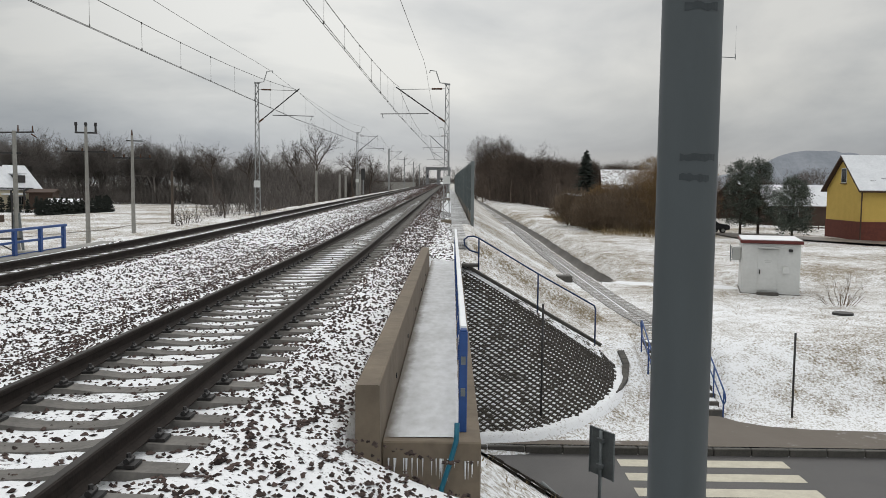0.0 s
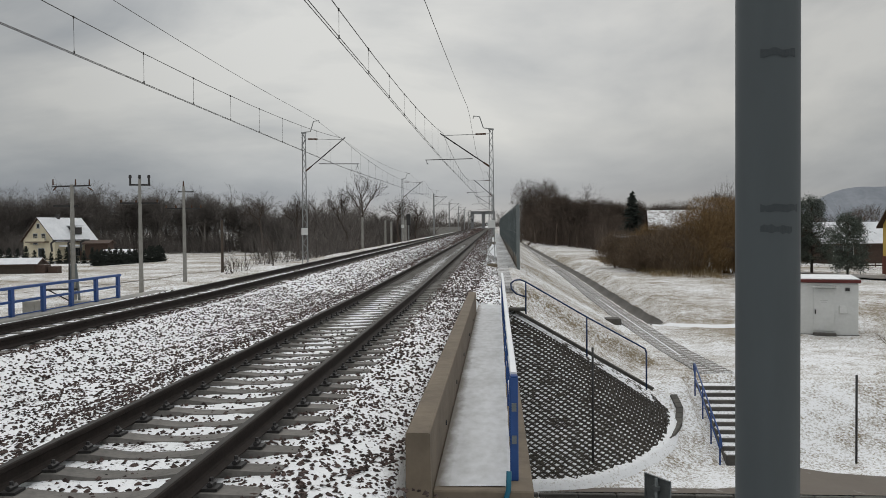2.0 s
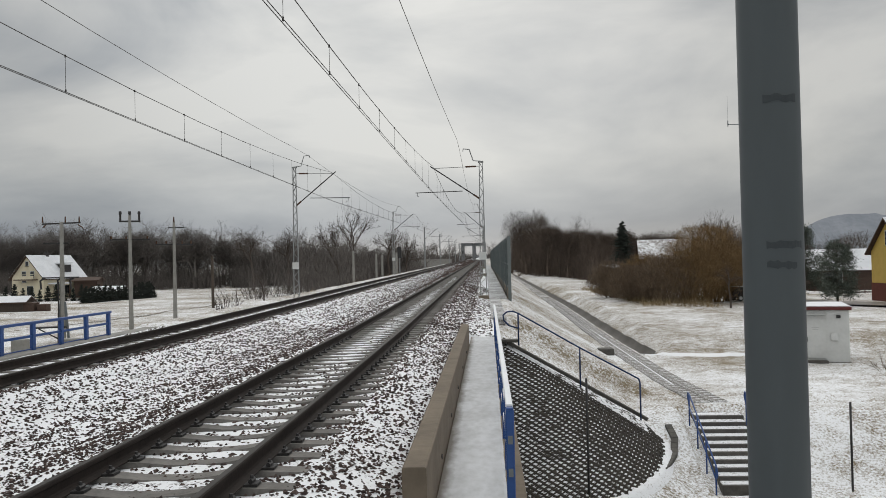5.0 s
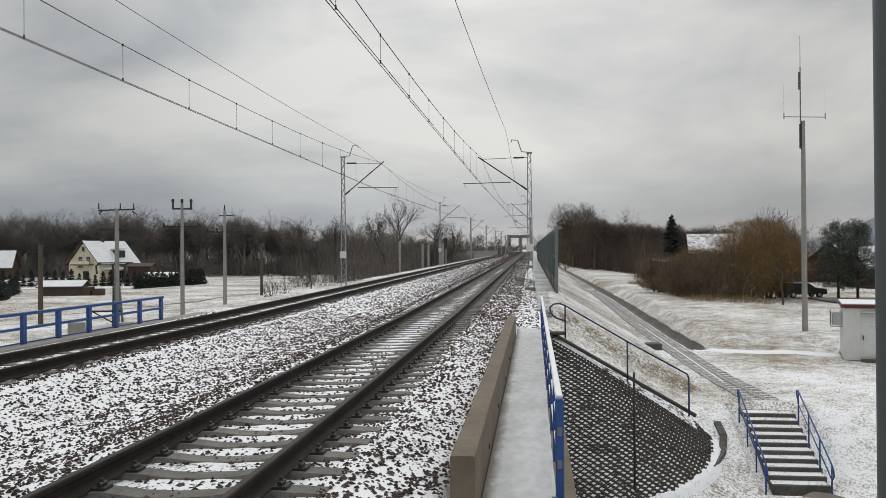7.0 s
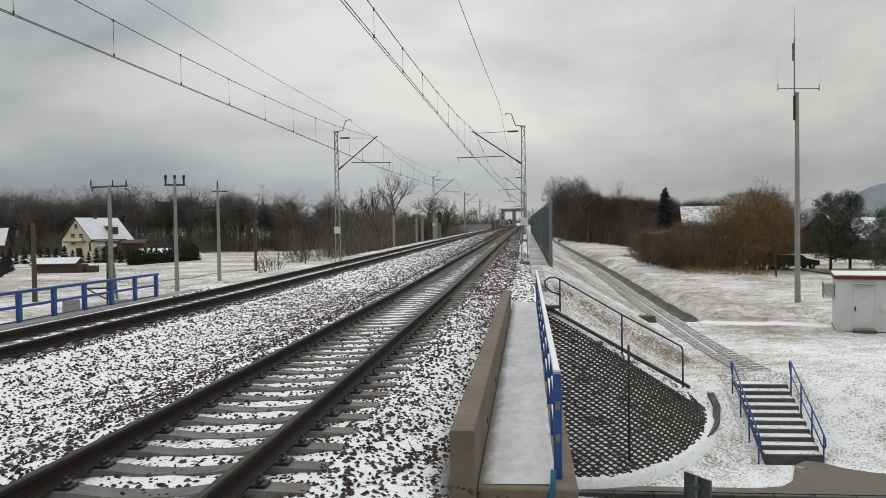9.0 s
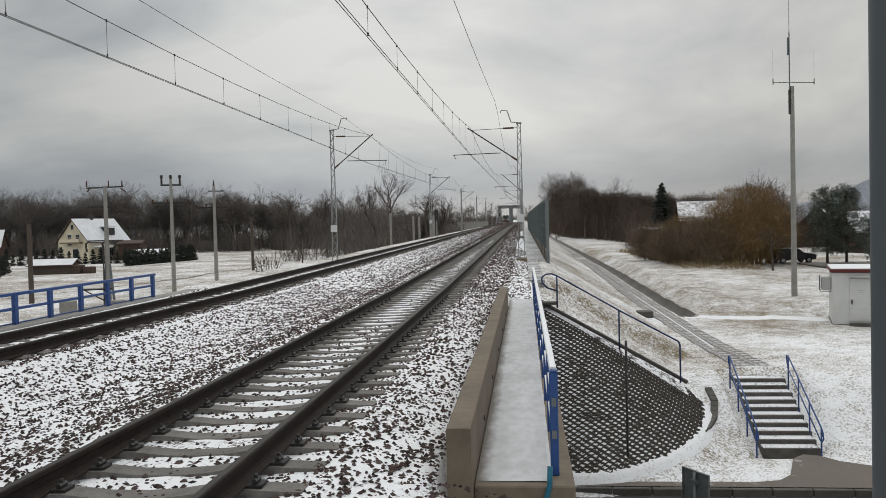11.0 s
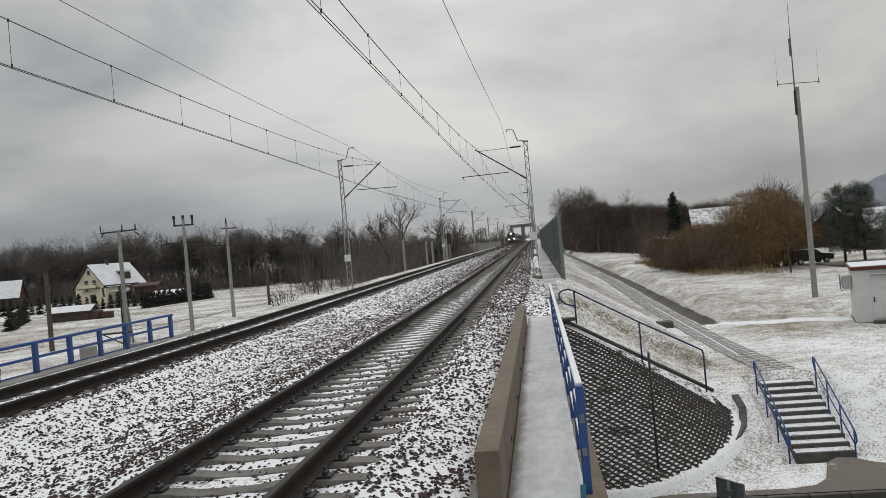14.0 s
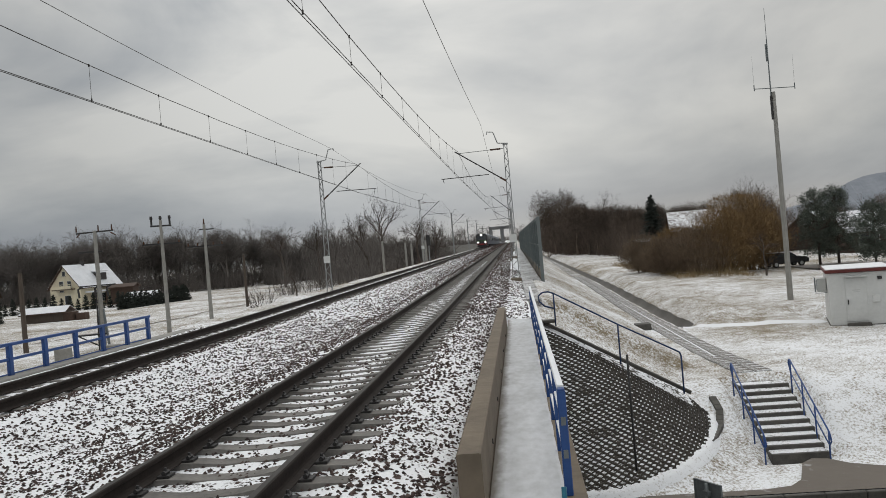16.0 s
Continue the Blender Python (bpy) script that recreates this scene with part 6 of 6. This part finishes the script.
    for i, (x, y, w, h) in enumerate(((20.0, 95, 5, 3.3), (22.8, 91, 6, 3.9), (25.4, 92, 6, 5.3), (27.6, 95, 6.5, 7.2), (29.8, 97, 6, 7.0), (22.0, 98, 5, 3.9), (31.8, 99, 5, 5.4), (18.9, 103, 5, 3.4))):
        tree("willow_bush", "thick brown bare bush" if i in (0, 1, 7) else "thick ochre-brown willow bush without leaves", x * 0.88, y * 0.88, float(ground_z(x * 0.88, y * 0.88)), willow(90 + i, w, h * (1.12 + 0.05 * (i % 3)), 20), M_BRUSHW if i in (0, 1, 7) else M_WILLOW)
    for x, y, h, w, sd in ((23.8, 127.5, 12.8, 2.9, 1),):
        th = thing("spruce", "dark pointed spruce at the wood's edge", "tree", pose(x, y, -3.1))
        a, b = conifer(sd, h - 2.4, w * 1.15, 64)
        part("trunk", a, M_BARK, th)
        part("crown", b, M_SPRUCE, th)
    for x, y, h, w, sd in ((32.6, 84.0, 7.4, 3.3, 3), (34.8, 85, 7.6, 3.2, 4), (35.0, 77, 5.6, 2.8, 5)):
        th = thing("pine", "dark green pine in the snowy garden", "tree", pose(x, y, float(ground_z(x, y)) - 0.05))
        a, b = pine(sd, h, w)
        part("trunk", a, M_BARK, th)
        part("crown", b, M_NEEDLE, th)
    # thuja hedge before the cream house
    tr, cr = conifer(9, 2.6, 1.05, 22, 0.02)
    tme, cme = mesh_of("trunk", tr, M_BARK), mesh_of("crown", cr, M_SPRUCE)
    hedge = [(-61.7 + 0.1 * i, 127.4 + 0.63 * i, 1.0) for i in range(32)] + [(-60.6 - 1.25 * i, 91 + 2.2 * i, 0.95) for i in range(10)] + [(-88 + 1.45 * i, 137 + 0.1 * i, 1.05) for i in range(16)] + [(-112 + 1.5 * i, 142, 1.1) for i in range(14)]
    for i, (x, y, sc) in enumerate(hedge):
        th = thing("thuja", "small dark thuja in a garden hedge", "tree", pose(x, y, -3.75, 0, 0, 40 * i) @ Matrix.Scale(sc * random.uniform(0.75, 1.2), 4), "hedge of thujas")
        share("trunk", tme, th, Matrix())
        share("crown", cme, th, Matrix())
    # dry grass on the bank and along the brush
    V, F = [], []
    rg = np.random.default_rng(5)
    def tuft(x, y, z, n, h):
        for _ in range(n):
            a = rg.uniform(0, 6.28)
            l = h * rg.uniform(0.5, 1.1)
            dx, dy = math.cos(a) * l * 0.5, math.sin(a) * l * 0.5
            px, py = x + rg.normal(0, h * 0.25), y + rg.normal(0, h * 0.25)
            k = len(V)
            w = 0.004 + 0.012 * h
            V.extend([(px - w * math.sin(a), py + w * math.cos(a), z - 0.02), (px + w * math.sin(a), py - w * math.cos(a), z - 0.02), (px + dx, py + dy, z + l * 0.75)])
            F.append((k, k + 1, k + 2))
    for _ in range(2600):
        y = 28.5 + 55 * rg.random() ** 1.6
        x = rg.uniform(4.0, 9.4)
        if noise.noise((x * 0.5, y * 0.3, 1.0)) > rg.normal(0.0, 0.3):
            tuft(x, y, float(ground_z(x, y)), 4, rg.uniform(0.05, 0.12))
    for _ in range(4200):
        y = 29 + 50 * rg.random() ** 1.5
        x = rg.uniform(11.5, 26)
        if noise.noise((x * 0.3, y * 0.3, 7.0)) > rg.normal(0.1, 0.25):
            tuft(x, y, float(ground_z(x, y)), 4, rg.uniform(0.05, 0.12))
    for _ in range(1200):
        y = 22.8 + 7 * rg.random()
        x = rg.uniform(4.5, 20)
        if (9.4 < x < 11.6) or noise.noise((x * 0.6, y * 0.6, 3.0)) < rg.normal(0.15, 0.25) or math.hypot(x - CONE[0], y - CONE[1]) < 6.6:
            continue
        tuft(x, y, float(ground_z(x, y)), 3, rg.uniform(0.04, 0.09))
    for _ in range(420):
        x, y = rg.uniform(2.3, 5.5), rg.uniform(4.5, 12)
        tuft(x, y, float(ground_z(x, y)), 4, rg.uniform(0.05, 0.13))
    for _ in range(2600):
        x, y = rg.uniform(15, 24), rg.uniform(74, 118)
        if x > 15.8 + (118 - y) * 0.03:
            tuft(x, y, float(ground_z(x, y)), 5, rg.uniform(0.5, 1.1))
    for _ in range(5200):
        y = rg.uniform(60, 150)
        x = rg.uniform(-19.0, -10.8)
        if noise.noise((x * 0.25, y * 0.06, 2.0)) > rg.normal(-0.1, 0.2):
            tuft(x, y, float(ground_z(x, y)), 5, rg.uniform(0.25, 0.6))
    tagged(big_mesh("dry_grass", V, F, M_DRYGRASS), "tufts of dry yellow grass through the snow", "grass", kind="stuff")


build_trees()


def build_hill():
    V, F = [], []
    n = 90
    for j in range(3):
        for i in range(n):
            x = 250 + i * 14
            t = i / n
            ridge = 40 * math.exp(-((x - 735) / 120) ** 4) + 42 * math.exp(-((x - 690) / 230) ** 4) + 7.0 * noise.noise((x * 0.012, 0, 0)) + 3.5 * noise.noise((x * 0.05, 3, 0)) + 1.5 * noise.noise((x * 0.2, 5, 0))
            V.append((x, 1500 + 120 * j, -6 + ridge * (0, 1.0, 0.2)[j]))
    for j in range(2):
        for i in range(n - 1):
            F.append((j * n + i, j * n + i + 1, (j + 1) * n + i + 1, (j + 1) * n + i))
    # no haze volume here: M_HILL carries the haze as colour
    tagged(big_mesh("backdrop_hill", V, F, M_HILL), "wooded hill in the distance, its haze put into a pale blue-grey colour", "hill", kind="structure")


build_hill()


# ---------------------------------------------------------------- far truss bridge, car, train
def build_truss():
    for cx in (0.35, LT - 0.1):
        th = thing("truss_bridge", "pale steel truss bridge portal over the track", "bridge", pose(cx - 1.1, 400, 2.2), "truss bridges", "structure")
        for k in range(6):
            y = k * 9.0
            for s in (-1, 1):
                part("portal_post", Geo().box(s * 2.7 - 0.2, s * 2.7 + 0.2, y - 0.3, y + 0.3, -1.5, 8.1), M_TRUSS, th)
            part("portal_beam", Geo().box(-2.9, 2.9, y - 0.3, y + 0.3, 7.6, 8.3), M_TRUSS, th)
        for s in (-1, 1):
            part("top_chord", Geo().box(s * 2.7 - 0.25, s * 2.7 + 0.25, 0, 45, 7.7, 8.3), M_TRUSS, th)
            part("bottom_chord", Geo().box(s * 2.7 - 0.25, s * 2.7 + 0.25, 0, 45, -1.5, 0.2), M_TRUSS, th)
            for k in range(5):
                part("diagonal", Geo().bar((s * 2.7, k * 9.0, 0.0 if k % 2 else 8.0), (s * 2.7, k * 9.0 + 9.0, 8.0 if k % 2 else 0.0), 0.3, 0.4), M_TRUSS, th)
    tagged(part("river_wall", Geo().box(-60, -14, 380, 382, -4.2, 2.9), M_POLE), "pale low wall before the far bridge", "wall", kind="structure")


build_truss()


def wheel(parent, x, y, z, r, w):
    t = part("wheel", Geo().tube((x - w / 2, y, z), (x + w / 2, y, z), r, r, 14), M_RUBBER, parent)
    part("rim", Geo().tube((x - w / 2 - 0.01, y, z), (x + w / 2 + 0.01, y, z), r * 0.6, r * 0.6, 10), M_GREYP, t)


def build_car():
    th = thing("car", "black parked estate car in the snow", "car", pose(29.9, 86.2, float(ground_z(29.9, 86.2)) + 0.02, 0, 0, -80))
    out = [(-2.15, 0.35), (2.15, 0.35), (2.2, 0.75), (1.95, 0.92), (0.95, 1.02), (0.35, 1.45), (-1.6, 1.48), (-2.05, 1.05), (-2.2, 0.7)]
    part("body", Geo().prism_x([(y, z) for y, z in out], -0.85, 0.85), M_CARP, th, bevel=0.05)
    part("side_window", Geo().prism_x([(-1.75, 1.05), (0.75, 1.05), (0.30, 1.38), (-1.5, 1.40)], -0.86, 0.86), M_GLASS, th)
    part("roof_snow", Geo().box(-0.7, 0.7, -1.6, 0.3, 1.46, 1.51), M_SNOW, th, "snow on the roof")
    for y in (-1.35, 1.35):
        for x in (-0.78, 0.78):
            wheel(th, x, y, 0.31, 0.31, 0.2)
    for x in (-0.6, 0.6):
        part("headlight", Geo().box(x - 0.16, x + 0.16, 2.1, 2.19, 0.66, 0.8), M_GREYP, th)


build_car()


def build_train():
    """Its front stands at y = 0 and faces -y; the rest follows along +y."""
    th = thing("train", "dark electric locomotive with lit headlamps hauling coaches", "train", pose(LT, 0, 0))
    body = [(-1.45, 0.95), (1.45, 0.95), (1.5, 2.2), (1.42, 3.35), (1.05, 3.75), (-1.05, 3.75), (-1.42, 3.35), (-1.5, 2.2)]
    part("loco_body", Geo().prism(body, 0.35, 16.0), M_TRAIN, th, bevel=0.06)
    part("cab_front", Geo().add([(-1.45, 0.4, 0.95), (1.45, 0.4, 0.95), (1.48, 0.34, 3.4), (-1.48, 0.34, 3.4), (-1.3, 0.0, 0.95), (1.3, 0.0, 0.95), (1.36, 0.02, 2.1), (-1.36, 0.02, 2.1), (1.2, 0.3, 3.4), (-1.2, 0.3, 3.4)],
                                [(4, 5, 6, 7), (7, 6, 8, 9), (0, 4, 7, 3), (1, 2, 6, 5), (3, 7, 9), (2, 8, 6), (0, 1, 5, 4)]), M_TRAIN, th)
    part("front_band", Geo().box(-1.34, 1.34, -0.03, 0.02, 1.7, 1.95), M_TRAIN_G, th, "green band")
    part("windscreen", Geo().add([(-1.15, 0.03, 2.25), (-0.08, 0.03, 2.25), (-0.08, 0.23, 3.05), (-1.05, 0.23, 3.05)], [(0, 1, 2, 3)]).add([(0.08, 0.03, 2.25), (1.15, 0.03, 2.25), (1.05, 0.23, 3.05), (0.08, 0.23, 3.05)], [(0, 1, 2, 3)]), M_GLASS, th)
    for x, z in ((-0.98, 1.45), (0.98, 1.45), (0.0, 3.4)):
        h = part("headlamp_housing", Geo().tube((x, -0.06, z), (x, 0.3, z), 0.24, 0.24, 14), M_DARKM, th)
        part("headlamp", Geo().tube((x, -0.09, z), (x, -0.062, z), 0.16, 0.16, 14), M_LAMP, h, "lit headlamp")
    part("buffer_beam", Geo().box(-1.4, 1.4, -0.02, 0.4, 0.75, 1.1), M_RED, th, "dull red buffer beam")
    for x in (-0.87, 0.87):
        part("buffer", Geo().tube((x, -0.55, 0.98), (x, 0.0, 0.98), 0.1, 0.1, 10).tube((x, -0.6, 0.98), (x, -0.55, 0.98), 0.24, 0.24, 12), M_DARKM, th)
    part("snow_plough", Geo().box(-1.25, 1.25, -0.1, 0.05, 0.15, 0.6), M_DARKM, th)
    for y in (3.2, 12.8):
        bg = part("bogie", Geo().box(-1.1, 1.1, y - 1.9, y + 1.9, 0.25, 0.95), M_DARKM, th)
        for dy in (-1.4, 1.4):
            for x in (-0.7535, 0.7535):
                part("wheel", Geo().tube((x - 0.06, y + dy, 0.565), (x + 0.06, y + dy, 0.565), 0.56, 0.56, 14), M_DARKM, bg)
    part("pantograph", Geo().bar((0, 12.5, 3.8), (0, 13.6, 4.6), 0.08, 0.08).bar((0, 13.6, 4.6), (0, 12.4, 5.45), 0.06, 0.06).box(-0.8, 0.8, 12.3, 12.5, 5.43, 5.5), M_DARKM, th)
    for k in range(6):
        y0 = 17.0 + k * 25.4
        part("coach", Geo().prism([(-1.42, 0.9), (1.42, 0.9), (1.45, 2.6), (1.3, 3.6), (0.8, 3.95), (-0.8, 3.95), (-1.3, 3.6), (-1.45, 2.6)], y0, y0 + 24.6), M_COACH, th)
        for s in (-1, 1):
            for j in range(9):
                part("coach_window", Geo().box(s * 1.44 - 0.02, s * 1.44 + 0.02, y0 + 2.4 + j * 2.3, y0 + 3.8 + j * 2.3, 2.0, 2.9), M_GLASS, th)
        for y in (3.5, 21):
            part("bogie", Geo().box(-1.1, 1.1, y0 + y - 1.5, y0 + y + 1.5, 0.2, 0.9), M_DARKM, th)
    return th


train = build_train()


def motions():
    walk(train, [(t * 0.5, pose(LT + line_x(222 + 44.0 * (16 - t * 0.5)), 222 + 44.0 * (16 - t * 0.5), line_z(222 + 44.0 * (16 - t * 0.5)))) for t in range(33)])


motions()
